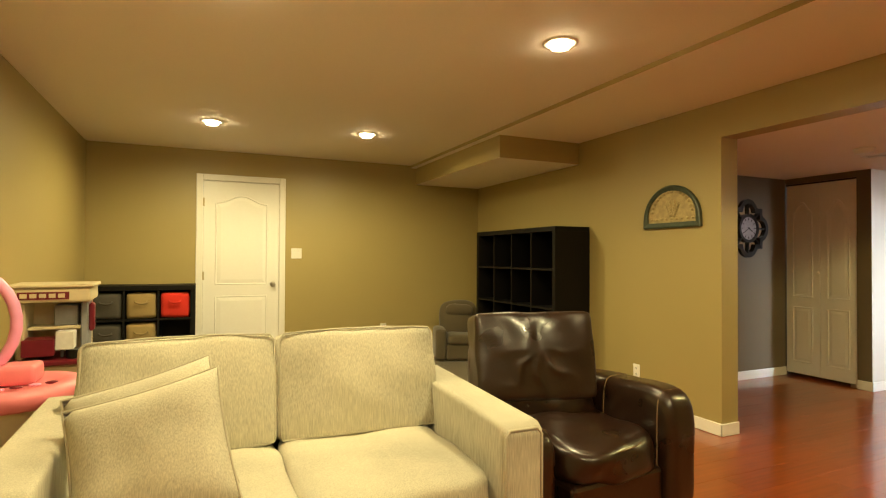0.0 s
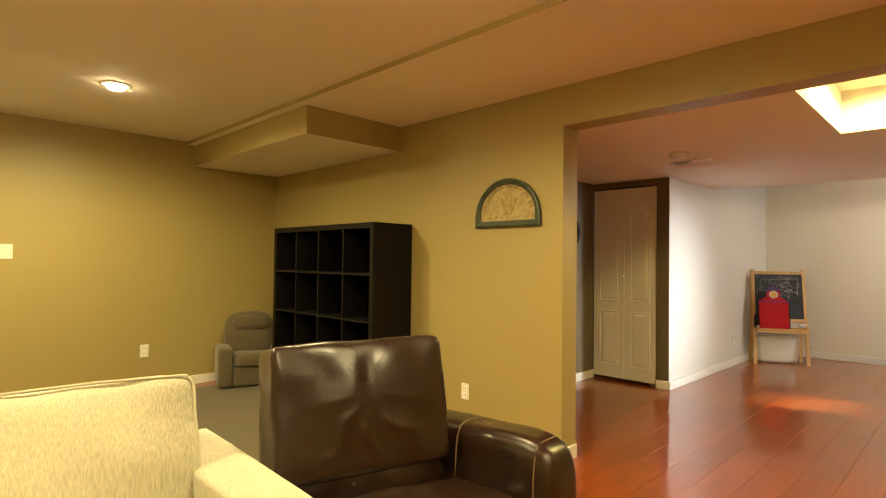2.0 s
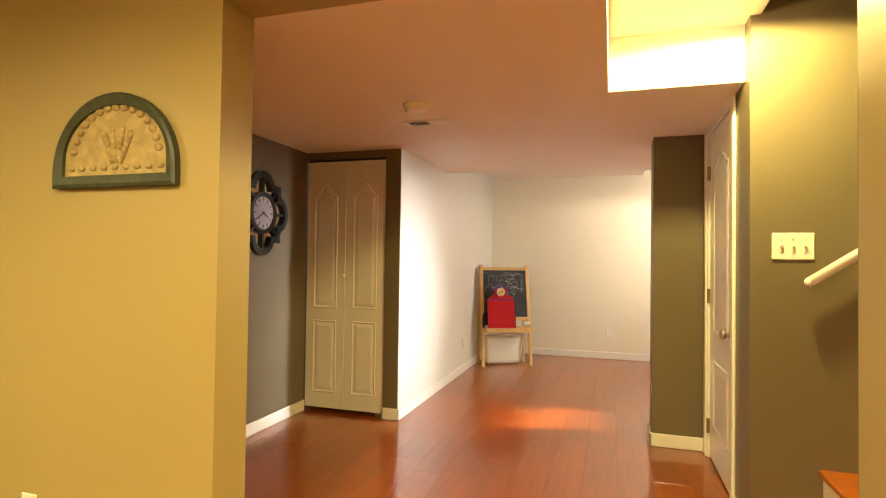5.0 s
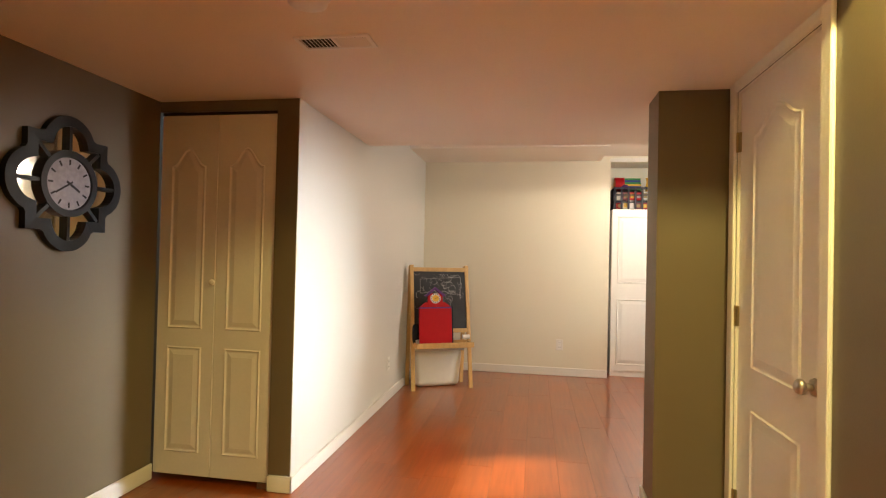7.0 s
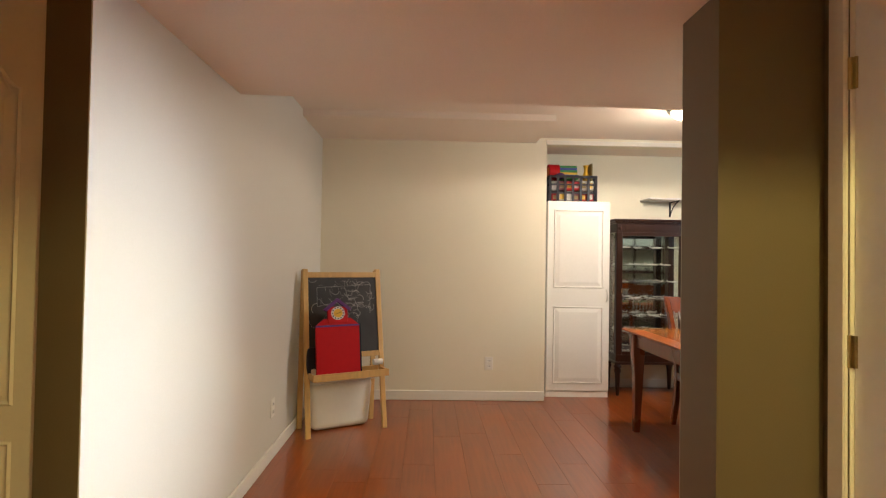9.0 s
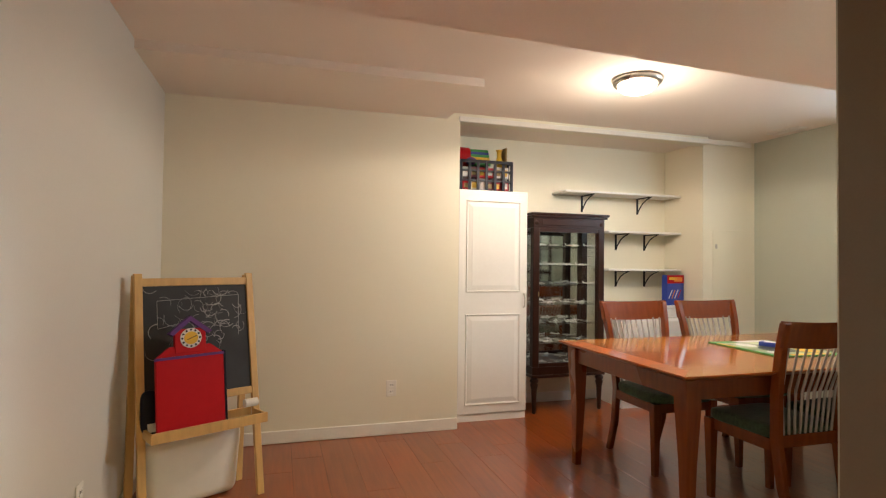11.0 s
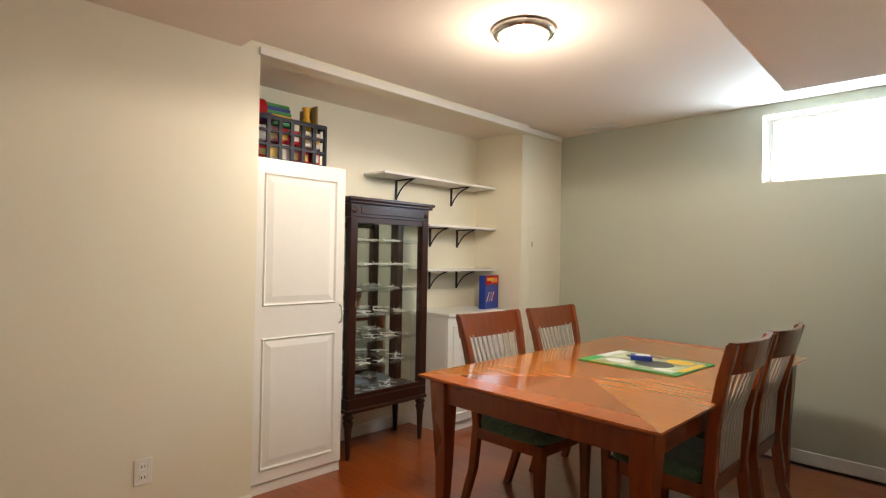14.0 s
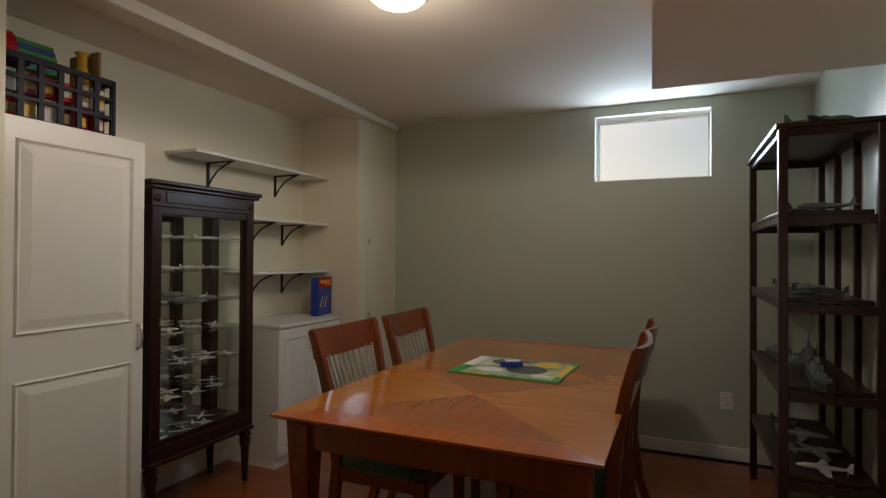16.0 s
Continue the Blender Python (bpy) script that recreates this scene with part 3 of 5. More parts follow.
# small fittings
def plate(name, m, label, category, w=0.075, h=0.118, kind="outlet", gangs=1):
    """A wall plate; local -y is out of the wall."""
    ob = new(name)
    ob.matrix_world = m
    tagged(ob, label, category)
    part("cover_plate", B((-w / 2, w / 2, -0.006, 0.0, -h / 2, h / 2), bevel=0.003), TRIM, ob)
    if kind == "outlet":
        for s in (-1, 1):
            rec = part("receptacle", B((-0.017, 0.017, -0.0085, -0.006, s * 0.024 - 0.014, s * 0.024 + 0.014), bevel=0.004), WHITE, ob)
            # Dark blocks on the face, painted as the shade of slot holes.
            part("slot", B((-0.008, -0.005, -0.0092, -0.0084, s * 0.024 - 0.005, s * 0.024 + 0.006), (0.005, 0.008, -0.0092, -0.0084, s * 0.024 - 0.005, s * 0.024 + 0.006)), GAP_SHADE, rec)
    else:
        for g in range(gangs):
            gx = (g - (gangs - 1) / 2) * 0.046
            part("toggle", B((gx - 0.005, gx + 0.005, -0.017, -0.006, -0.002, 0.014), bevel=0.002), WHITE, ob)
            for s in (-1, 1):
                part("screw", cyl(bmesh.new(), (gx, -0.006, s * 0.03), (gx, -0.0075, s * 0.03), 0.003, n=8), STEEL, ob)
    return ob


plate("light_switch", pose(1.075, YN, 1.275), "white double light switch on tan wall", "light switch", 0.116, 0.118, "switch", 2)
plate("wall_outlet", pose(2.115, YN, 0.375), "white wall outlet on tan wall", "wall outlet")
plate("wall_outlet", pose(XE, 3.548, 0.30, 0, 0, -90), "white wall outlet beneath the arched plaque", "wall outlet")
plate("wall_outlet", pose(9.21, 1.538, 0.335, 0, 0, -90), "white wall outlet on cream wall", "wall outlet")
plate("wall_outlet", pose(6.815, YD, 0.382, 0, 0, 180), "white wall outlet on sage wall", "wall outlet")
plate("light_switch", pose(4.68, 0.745, 1.32, 0, 0, -90), "cream triple light switch beside the stairs", "light switch", 0.165, 0.118, "switch", 3)
plate("wall_outlet", pose(7.75, 3.072, 0.32, 0, 0, 0), "white wall outlet on the long cream wall", "wall outlet")


def handrail():
    ob = thing("handrail", 4.68, 0.70, 1.165, "white painted stair handrail end on tan wall", "handrail")
    d = Vector((0, -1, 0.7)).normalized()
    bm = bmesh.new()
    cyl(bm, Vector((-0.065, 0, 0)), Vector((-0.065, 0, 0)) + d * 3.4, 0.021, n=14)
    ball(bm, (-0.065, 0, 0), 0.021, 0.021, 0.021, 12)
    part("rail", bm, WHITE, ob, soft=True)
    for k in (0.25, 1.6, 3.0):
        bm = bmesh.new()
        p = Vector((-0.065, 0, 0)) + d * k
        tube(bm, [p + Vector((0, 0, -0.018)), p + Vector((0.02, 0, -0.06)), Vector((0.0, p.y, p.z - 0.07))], 0.007)
        part("bracket", bm, BRASS, ob)


handrail()


def smoke_detector():
    ob = thing("smoke_detector", 4.745, 2.55, ZL, "white round smoke detector on hall ceiling", "smoke detector")
    bm = bmesh.new()
    lathe(bm, [(0.072, 0), (0.072, -0.012), (0.064, -0.014), (0.062, -0.034), (0.040, -0.042), (0.01, -0.043)], (0, 0, 0), 28)
    part("body", bm, WHITE, ob, soft=True)


smoke_detector()


def ceiling_vent(x, y, z, lx, ly, label, dark=GAP_SHADE):
    ob = thing("ceiling_vent", x, y, z, label, "air vent")
    part("frame", B((-lx / 2, lx / 2, -ly / 2, -ly / 2 + 0.016, -0.008, 0), (-lx / 2, lx / 2, ly / 2 - 0.016, ly / 2, -0.008, 0), (-lx / 2, -lx / 2 + 0.016, -ly / 2 + 0.016, ly / 2 - 0.016, -0.008, 0), (lx / 2 - 0.016, lx / 2, -ly / 2 + 0.016, ly / 2 - 0.016, -0.008, 0), *(((-lx / 2 + 0.016, lx / 2 - 0.016, -0.006, 0.006, -0.007, 0),) if ly > lx else ((-0.006, 0.006, -ly / 2 + 0.016, ly / 2 - 0.016, -0.007, 0),))), WHITE, ob)
    # Flat sheet, no duct behind; the default dark colour stands in for shade.
    part("backing", B((-lx / 2 + 0.016, lx / 2 - 0.016, -ly / 2 + 0.016, ly / 2 - 0.016, -0.002, 0)), dark, ob, "flat sheet behind the slats")
    # two banks of slats, one leaning each way
    slat = bpy.data.meshes.new("slat")
    long_y = ly > lx
    half = (max(lx, ly) / 2 - 0.024)
    reach = min(lx, ly) / 2 - 0.017
    bm = B((-reach, reach, -0.0075, 0.0075, -0.0007, 0.0007))
    bm.to_mesh(slat)
    bm.free()
    slat.materials.append(WHITE)
    k = 8
    for side in (-1, 1):
        for i in range(k):
            s = new("slat", slat)
            s.parent = ob
            s.matrix_basis = pose(0, 0, 0, 0, 0, 0 if long_y else 90) @ pose(0, side * (0.008 + half * (i + 0.5) / k), -0.0065, side * 38)
    return ob


ceiling_vent(5.125, 2.60, ZL, 0.125, 0.30, "white louvred air vent on hall ceiling")
ceiling_vent(8.80, -1.72, ZD, 0.30, 0.10, "white flush air vent on dining ceiling", TRIM)


def electric_panel():
    ob = thing("panel_door", 9.275, -1.60, 0.55, "cream painted access panel door flush with wall", "access panel")
    part("door_leaf", B((-0.006, 0.0, -0.2, 0.20, 0.0, 1.03), bevel=0.002), CREAM, ob)
    for z in (0.30, 0.86):
        part("latch", B((-0.014, -0.006, 0.15, 0.172, z, z + 0.04), bevel=0.002), STEEL, ob)
    return ob


electric_panel()


# family room furniture
def sofa():
    ob = thing("sofa", 0.38, 1.78, 0, "oatmeal woven two-seat sofa with loose cushions", "sofa")
    w, d = 1.76, 1.10
    part("base", B((-w / 2 + 0.17, w / 2 - 0.17, 0.10, d - 0.05, 0.06, 0.29), bevel=0.02, seg=2), LINEN, ob)
    for s in (-1, 1):
        prof = []
        for y, z in ((0.0, 0.05), (0.0, 0.60), (0.035, 0.628), (d - 0.30, 0.655), (d - 0.1, 0.66), (d - 0.02, 0.62), (d, 0.05)):
            prof.append((y, z))
        bm = bmesh.new()
        prism(bm, prof, 0, s * w / 2 - s * 0.178, s * w / 2)
        bmesh.ops.bevel(bm, geom=[e for e in bm.edges], offset=0.022, segments=3, affect="EDGES", profile=0.6)
        arm = part("arm", bm, LINEN, ob, soft=True)
        a, b = sorted((s * w / 2 - s * 0.178, s * w / 2))
        bm = bmesh.new()
        tube(bm, [(a + 0.012, -0.001, 0.07), (a + 0.012, -0.001, 0.585), (a + 0.03, 0.003, 0.608), (b - 0.03, 0.003, 0.608), (b - 0.012, -0.001, 0.585), (b - 0.012, -0.001, 0.07)], 0.006, 8)
        part("piping", bm, PIPING, arm, soft=True)
        bm = bmesh.new()
        cushion(bm, 0.705, 0.82, 0.19, pose(s * 0.352, 0.42, 0.365), puff=0.02, n=9, power=7, lumps=0.006, seed=s * 3)
        seat = part("seat_cushion", bm, LINEN, ob, soft=True)
        bm = bmesh.new()
        m = pose(s * 0.366, d - 0.315, 0.665, -11, 0, s * -1.5)
        cushion(bm, 0.74, 0.21, 0.47, m, puff=0.26, n=14, power=14, lumps=0.005, seed=s * 7 + 1)
        back = part("back_cushion", bm, LINEN, ob, soft=True)
        bm = bmesh.new()
        ring = [(-0.345, -0.222), (0.345, -0.222), (0.352, -0.2), (0.352, 0.205), (0.335, 0.226), (0.12, 0.236), (-0.12, 0.236), (-0.335, 0.226), (-0.352, 0.205), (-0.352, -0.2)]
        tube(bm, [m @ Vector((u, -0.100, v)) for u, v in ring], 0.004, 8, closed=True)
        part("piping", bm, PIPING, back, soft=True)
    bm = bmesh.new()
    prism(bm, [(d - 0.26, 0.05), (d - 0.20, 0.72), (d - 0.16, 0.765), (d - 0.05, 0.77), (d, 0.72), (d, 0.05)], 0, -w / 2 + 0.178, w / 2 - 0.178)
    bmesh.ops.bevel(bm, geom=bm.edges[:], offset=0.02, segments=2, affect="EDGES")
    part("back_frame", bm, LINEN, ob, soft=True)
    for x in (-w / 2 + 0.08, w / 2 - 0.08):
        for y in (0.08, d - 0.08):
            bm = bmesh.new()
            cyl(bm, (x, y, 0), (x, y, 0.055), 0.022, 0.03, 12)
            part("foot", bm, DARKWOOD, ob)
    return ob


sofa()


def throw_pillow(x, y, z, m, label, seed):
    """A square knife-edge pillow with pinched corners, filled out in the middle."""
    ob = thing("throw_pillow", x, y, z, label, "pillow", "pillows on the sofa")
    hw, hh, n = 0.235, 0.225, 16

    def place(u, v, side):
        pull = 0.055
        px = u * hw * (1 - pull * (1 - v * v))
        pz = v * hh * (1 - pull * (1 - u * u))
        t = 0.088 * (max(1 - u ** 4, 0) * max(1 - v ** 4, 0)) ** 0.6
        t *= 1 + 0.12 * noise.noise(Vector((u * 2 + seed, v * 2, side)))
        return m @ Vector((px, side * t, pz))
    bm = bmesh.new()
    for side in (-1, 1):
        g = [[bm.verts.new(place(-1 + 2 * i / n, -1 + 2 * j / n, side)) for j in range(n + 1)] for i in range(n + 1)]
        for i in range(n):
            for j in range(n):
                bm.faces.new((g[i][j], g[i + 1][j], g[i + 1][j + 1], g[i][j + 1]))
    bmesh.ops.remove_doubles(bm, verts=bm.verts[:], dist=0.0004)
    bmesh.ops.recalc_face_normals(bm, faces=bm.faces[:])
    part("cover", bm, LINEN, ob, soft=True)
    rim = [(-1 + 2 * i / 12, -1) for i in range(12)] + [(1, -1 + 2 * i / 12) for i in range(12)] + [(1 - 2 * i / 12, 1) for i in range(12)] + [(-1, 1 - 2 * i / 12) for i in range(12)]
    bm = bmesh.new()
    tube(bm, [place(u, v, 0) for u, v in rim], 0.005, 6, closed=True)
    part("piping", bm, PIPING, ob, soft=True)


throw_pillow(-0.06, 1.965, 0.622, pose(0, 0, 0, -30, -15, -8), "oatmeal woven throw pillow leaning on sofa arm", 2)
throw_pillow(-0.075, 2.10, 0.632, pose(0, 0, 0, -27, -16, -6), "oatmeal woven throw pillow behind another pillow", 5)


def recliner():
    ob = thing("recliner", 1.740, 1.845, 0, "dark brown leather recliner with creased back cushion", "armchair", "", 4)
    w, d = 0.91, 0.86
    part("base", B((-w / 2 + 0.19, w / 2 - 0.19, 0.05, d - 0.08, 0.04, 0.30), bevel=0.02, seg=2), LEATHER, ob)
    for s in (-1, 1):
        wide, top, y0 = (0.205, 0.632, 0.0) if s > 0 else (0.165, 0.52, 0.10)
        cx_, ly = s * (w / 2 - wide / 2), 0.80 - y0

        def slope(c):
            k = min(max((c.y - y0) / ly, 0), 1)
            return Vector((c.x, c.y, c.z - 0.03 * k * max(c.z, 0) / top))
        m = pose(cx_, y0 + ly / 2, top / 2 + 0.02)
        bm = bmesh.new()
        cushion(bm, wide, ly, top, m, puff=0.0, n=14, power=5.5, lumps=0.003, seed=s * 2.0)
        for v in bm.verts:
            v.co = slope(v.co)
        arm = part("arm", bm, LEATHER, ob, soft=True)
        for fy in (-0.80, 0.02):
            ring = []
            for i in range(25):
                a = math.pi * (-0.12 + 1.24 * i / 24)
                c, q = math.cos(a), math.sin(a)
                k = (abs(c) ** 5.5 + abs(q) ** 5.5 + (abs(fy) ** 5.5) * (abs(c) + abs(q)) ** 0) ** (-1 / 5.5)
                k = (max(1 - abs(fy) ** 5.5, 0.05) / (abs(c) ** 5.5 + abs(q) ** 5.5)) ** (1 / 5.5)
                ring.append(slope(m @ Vector((c * k * wide / 2, fy * ly / 2, q * k * top / 2))))
            part("stitching", tube(bmesh.new(), ring, 0.0035, 6), STITCH, arm, soft=True)
    bm = bmesh.new()
    m = pose(0, 0.33, 0.375, 3)
    cushion(bm, 0.555, 0.62, 0.20, m, puff=0.02, n=12, power=4.5, lumps=0.012, seed=11)
    seat = part("seat_cushion", bm, LEATHER, ob, soft=True)
    bm = bmesh.new()
    tube(bm, [m @ Vector((0.262 * math.sin(a), -0.05 - 0.255 * math.cos(a), 0.066 + 0.004 * math.sin(5 * a))) for a in [(-1.25 + 2.5 * i / 18) for i in range(19)]], 0.003, 6)
    part("stitching", bm, STITCH, seat, soft=True)
    # back in two pads: lumbar and a thick creased headrest pillow
    bm = bmesh.new()
    cushion(bm, 0.56, 0.16, 0.24, pose(-0.03, 0.55, 0.50, -10, 0, -16), puff=0.35, n=12, power=5, lumps=0.014, seed=4)
    part("lumbar_cushion", bm, LEATHER, ob, soft=True)
    bm = bmesh.new()
    m = pose(-0.065, 0.60, 0.735, -13, 0, -18)
    cushion(bm, 0.62, 0.20, 0.44, m, puff=0.20, n=46, power=18, lumps=0.003, seed=8)
    for v in bm.verts:
        c = m.inverted() @ v.co
        if c.y < 0.02:
            # soft creases that fan out below the tuft, and a sunk tuft
            ux, uz = c.x - 0.0, c.z - 0.04
            r, a = math.hypot(ux, uz), math.atan2(ux, -uz)
            fan = max(0.0, math.cos(a * 0.85)) ** 1.5 * min(r / 0.08, 1.0) ** 2 * math.exp(-((r - 0.12) / 0.11) ** 2)
            ridge = 1 - abs(math.sin(a * 4.4 + 1.2 * noise.noise(Vector((r * 9, a, 1.5)))))
            fold = 0.013 * fan * (0.55 - ridge ** 2)
            fold += 0.004 * math.exp(-((c.x - 0.005) / 0.03) ** 2 - ((c.z - 0.11) / 0.05) ** 2)
            fold += 0.0035 * noise.noise(Vector((c.x * 11, c.z * 11, 3.0)))
            v.co += m.to_3x3() @ Vector((0, fold, 0))
    back = part("back_cushion", bm, LEATHER, ob, soft=True)
    bm = bmesh.new()
    cushion(bm, 0.54, 0.12, 0.70, pose(-0.03, 0.755, 0.48, -12, 0, -20), puff=0.2, n=8, power=7, lumps=0.004)
    part("back_shell", bm, LEATHER, ob, soft=True)
    return ob


recliner()


def bookcase(name, x, y, rz, cols, rows, cell, depth, label, group=""):
    """A cube bookcase; local -y is its front."""
    ob = thing(name, x, y, 0, label, "bookcase", group, rz)
    o, i_, = 0.045, 0.018
    w = cols * cell + (cols - 1) * i_ + 2 * o
    h = rows * cell + (rows - 1) * i_ + 2 * o
    part("top", B((-w / 2, w / 2, 0, depth, h - o, h), bevel=0.002), BLACKWOOD, ob)
    part("bottom", B((-w / 2, w / 2, 0, depth, 0, o), bevel=0.002), BLACKWOOD, ob)
    for s in (-1, 1):
        a, b = sorted((s * w / 2, s * (w / 2 - o)))
        part("side", B((a, b, 0.001, depth, o, h - o)), BLACKWOOD, ob)
    for r in range(1, rows):
        z = o + r * cell + (r - 1) * i_
        part("shelf", B((-w / 2 + o, w / 2 - o, 0.003, depth - 0.004, z, z + i_)), BLACKWOOD, ob)
    for c in range(1, cols):
        x_ = -w / 2 + o + c * cell + (c - 1) * i_
        for r in range(rows):
            z = o + r * (cell + i_)
            part("divider", B((x_, x_ + i_, 0.004, depth - 0.004, z, z + cell)), BLACKWOOD, ob)
    part("back_panel", B((-w / 2 + o, w / 2 - o, depth - 0.004, depth, o, h - o)), BLACKWOOD, ob)
    return ob, w, h


bookcase("cube_bookcase", 3.015, 4.91, -90, 4, 4, 0.347, 0.39, "tall empty black cube bookcase with sixteen compartments")
bookcase("cube_bookcase", -0.44, 6.02, 0, 3, 3, 0.275, 0.375, "low black cube bookcase holding fabric storage bins")


def fabric_bin(x, z, mat, label):
    ob = thing("storage_bin", x, 6.03, z, label, "storage bin", "fabric bins in the low bookcase")
    bm = bmesh.new()
    cushion(bm, 0.262, 0.32, 0.248, pose(0, 0.17, 0.124), puff=0.02, n=5, power=14, lumps=0.003, seed=x * 9 + z)
    part("body", bm, mat, ob, soft=True)
    bm = bmesh.new()
    tube(bm, [(-0.055, -0.004, 0.17), (-0.04, -0.018, 0.155), (0, -0.024, 0.148), (0.04, -0.018, 0.155), (0.055, -0.004, 0.17)], 0.009, 6)
    part("handle", bm, mat, ob, soft=True)


for cx_, kz, mt, lb in ((-0.733, 2, GREYCLOTH, "dark grey felt storage bin in bookcase"), (-0.44, 2, TANCLOTH, "tan felt storage bin in bookcase"), (-0.147, 2, REDCLOTH, "bright red felt storage bin in bookcase"), (-0.733, 1, GREYCLOTH, "dark grey felt storage bin in bookcase"), (-0.44, 1, TANCLOTH, "tan felt storage bin in bookcase")):
    fabric_bin(cx_, 0.045 + kz * 0.293, mt, lb)


def toy_kitchen():
    ob = thing("toy_kitchen", -0.735, 4.12, 0, "beige plastic toy kitchen with maroon sink and drawer", "toy kitchen", "", 3)
    ob.scale = (0.84, 1, 0.98)
    part("body", B((-0.22, 0.20, -0.15, 0.22, 0, 0.60), bevel=0.02, seg=2), BEIGEP, ob)
    part("back_wall", B((-0.22, 0.20, 0.16, 0.22, 0.60, 0.98), bevel=0.01), BEIGEP, ob)
    part("side_post", B((-0.22, -0.17, -0.10, 0.16, 0.60, 0.98), bevel=0.01), BEIGEP, ob)
    part("side_post", B((0.15, 0.20, -0.02, 0.16, 0.60, 0.98), bevel=0.01), GREYP, ob)
    hood = part("hood", B((-0.25, 0.23, -0.16, 0.24, 0.98, 1.07), bevel=0.015, seg=2), BEIGEP, ob)
    part("top_ledge", B((-0.27, 0.25, -0.18, 0.25, 1.07, 1.09), bevel=0.006), BEIGEP, hood)
    part("trim_strip", B((-0.20, 0.10, -0.167, -0.16, 1.0, 1.045)), MAROON, hood)
    for i in range(5):
        part("window_pane", B((-0.185 + i * 0.055, -0.145 + i * 0.055, -0.170, -0.167, 1.01, 1.035)), BEIGEP, hood)
    part("counter", B((-0.24, 0.22, -0.20, 0.20, 0.60, 0.635), bevel=0.01), MAROON, ob, "maroon counter and sink")
    part("shelf", B((-0.17, 0.15, -0.02, 0.16, 0.80, 0.82), bevel=0.004), BEIGEP, ob)
    part("cupboard", B((-0.02, 0.13, 0.02, 0.16, 0.82, 0.95), bevel=0.006), GREYP, ob)
    part("box", B((-0.17, 0.02, -0.19, -0.02, 0.66, 0.76), bevel=0.005), MAROON, ob)
    part("book_rack", B((0.02, 0.13, -0.16, -0.04, 0.69, 0.80), bevel=0.004), PAPER, ob)
    bm = bmesh.new()
    tube(bm, [(0.05, -0.08, 0.636), (0.05, -0.08, 0.70), (0.05, -0.12, 0.72), (0.05, -0.15, 0.70)], 0.011, 8)
    part("tap", bm, GREYP, ob, soft=True)
    part("pan", cyl(bmesh.new(), (0.14, -0.12, 0.636), (0.14, -0.12, 0.69), 0.06, 0.065, 16), IRON, ob)
    part("phone", B((0.20, 0.235, -0.01, 0.07, 0.78, 0.96), bevel=0.01), MAROON, ob)
    return ob


toy_kitchen()


def toy_vanity():
    ob = thing("toy_vanity", -0.68, 2.99, 0, "pink plastic toy vanity with oval mirror arch", "toy vanity")
    bm = bmesh.new()
    lathe(bm, [(0.16, 0.0), (0.15, 0.3), (0.19, 0.55), (0.235, 0.60), (0.24, 0.605)], (0, 0, 0), 28)
    part("pedestal", bm, BEIGEP, ob, soft=True)
    bm = bmesh.new()
    lathe(bm, [(0.245, 0.605), (0.275, 0.62), (0.28, 0.665), (0.27, 0.685), (0.20, 0.690), (0.18, 0.675), (0.02, 0.672)], (0, 0, 0), 32)
    part("tabletop", bm, PINK, ob, soft=True)
    part("drawer_shelf", B((-0.12, 0.10, -0.03, 0.14, 0.675, 0.76), bevel=0.02, seg=3), PINK, ob, soft=True)
    bm = bmesh.new()
    tube(bm, [(-0.19 + 0.20 * math.cos(a), 0.06, 0.94 + 0.24 * math.sin(a)) for a in [math.pi * (-0.5 + 2 * i / 26) for i in range(26)]], 0.024, 8, closed=True)
    part("mirror_frame", bm, LILAC, ob, "lilac oval mirror frame", soft=True)
    bm = bmesh.new()
    cyl(bm, (0, 0.058, 0), (0, 0.066, 0), 0.19, n=28)
    bmesh.ops.transform(bm, matrix=Matrix.Translation((-0.19, 0, 0.94)) @ Matrix.Diagonal((1, 1, 1.2, 1)), verts=bm.verts[:])
    part("mirror", bm, MIRROR, ob)
    for i in range(4):
        part("makeup_tray", ball(bmesh.new(), (0.02 + 0.055 * i - 0.02, -0.14 + 0.03 * i, 0.688), 0.025, 0.02, 0.006, 12), MAROON if i % 2 else LILAC, ob, soft=True)
    part("shelf_knob", ball(bmesh.new(), (-0.19, 0.05, 1.19), 0.06, 0.05, 0.035, 14), PAPER, ob, soft=True)
    return ob


toy_vanity()


def child_recliner():
    ob = thing("child_recliner", 2.98, 6.02, 0, "small taupe microsuede child's armchair in corner", "armchair", "", -18)
    ob.scale = (1.12, 1.0, 0.98)
    part("base", B((-0.17, 0.17, -0.20, 0.2, 0.03, 0.22), bevel=0.02, seg=2), TAUPECLOTH, ob)
    for s in (-1, 1):
        a, b = sorted((s * 0.17, s * 0.29))
        bm = B((a, b, -0.22, 0.20, 0.03, 0.40), bevel=0.035, seg=3)
        part("arm", bm, TAUPECLOTH, ob, soft=True)
    bm = bmesh.new()
    cushion(bm, 0.34, 0.40, 0.13, pose(0, -0.03, 0.27), puff=0.02, n=7, power=5, lumps=0.006)
    part("seat_cushion", bm, TAUPECLOTH, ob, soft=True)
    bm = bmesh.new()
    cushion(bm, 0.42, 0.15, 0.44, pose(0, 0.18, 0.50, -12), puff=0.5, n=9, power=3.5, lumps=0.010, seed=3)
    part("backrest", bm, TAUPECLOTH, ob, soft=True)
    bm = bmesh.new()
    cushion(bm, 0.30, 0.08, 0.15, pose(0, 0.12, 0.60, -12), puff=0.6, n=7, power=3, lumps=0.006)
    part("head_pillow", bm, TAUPECLOTH, ob, soft=True)


child_recliner()


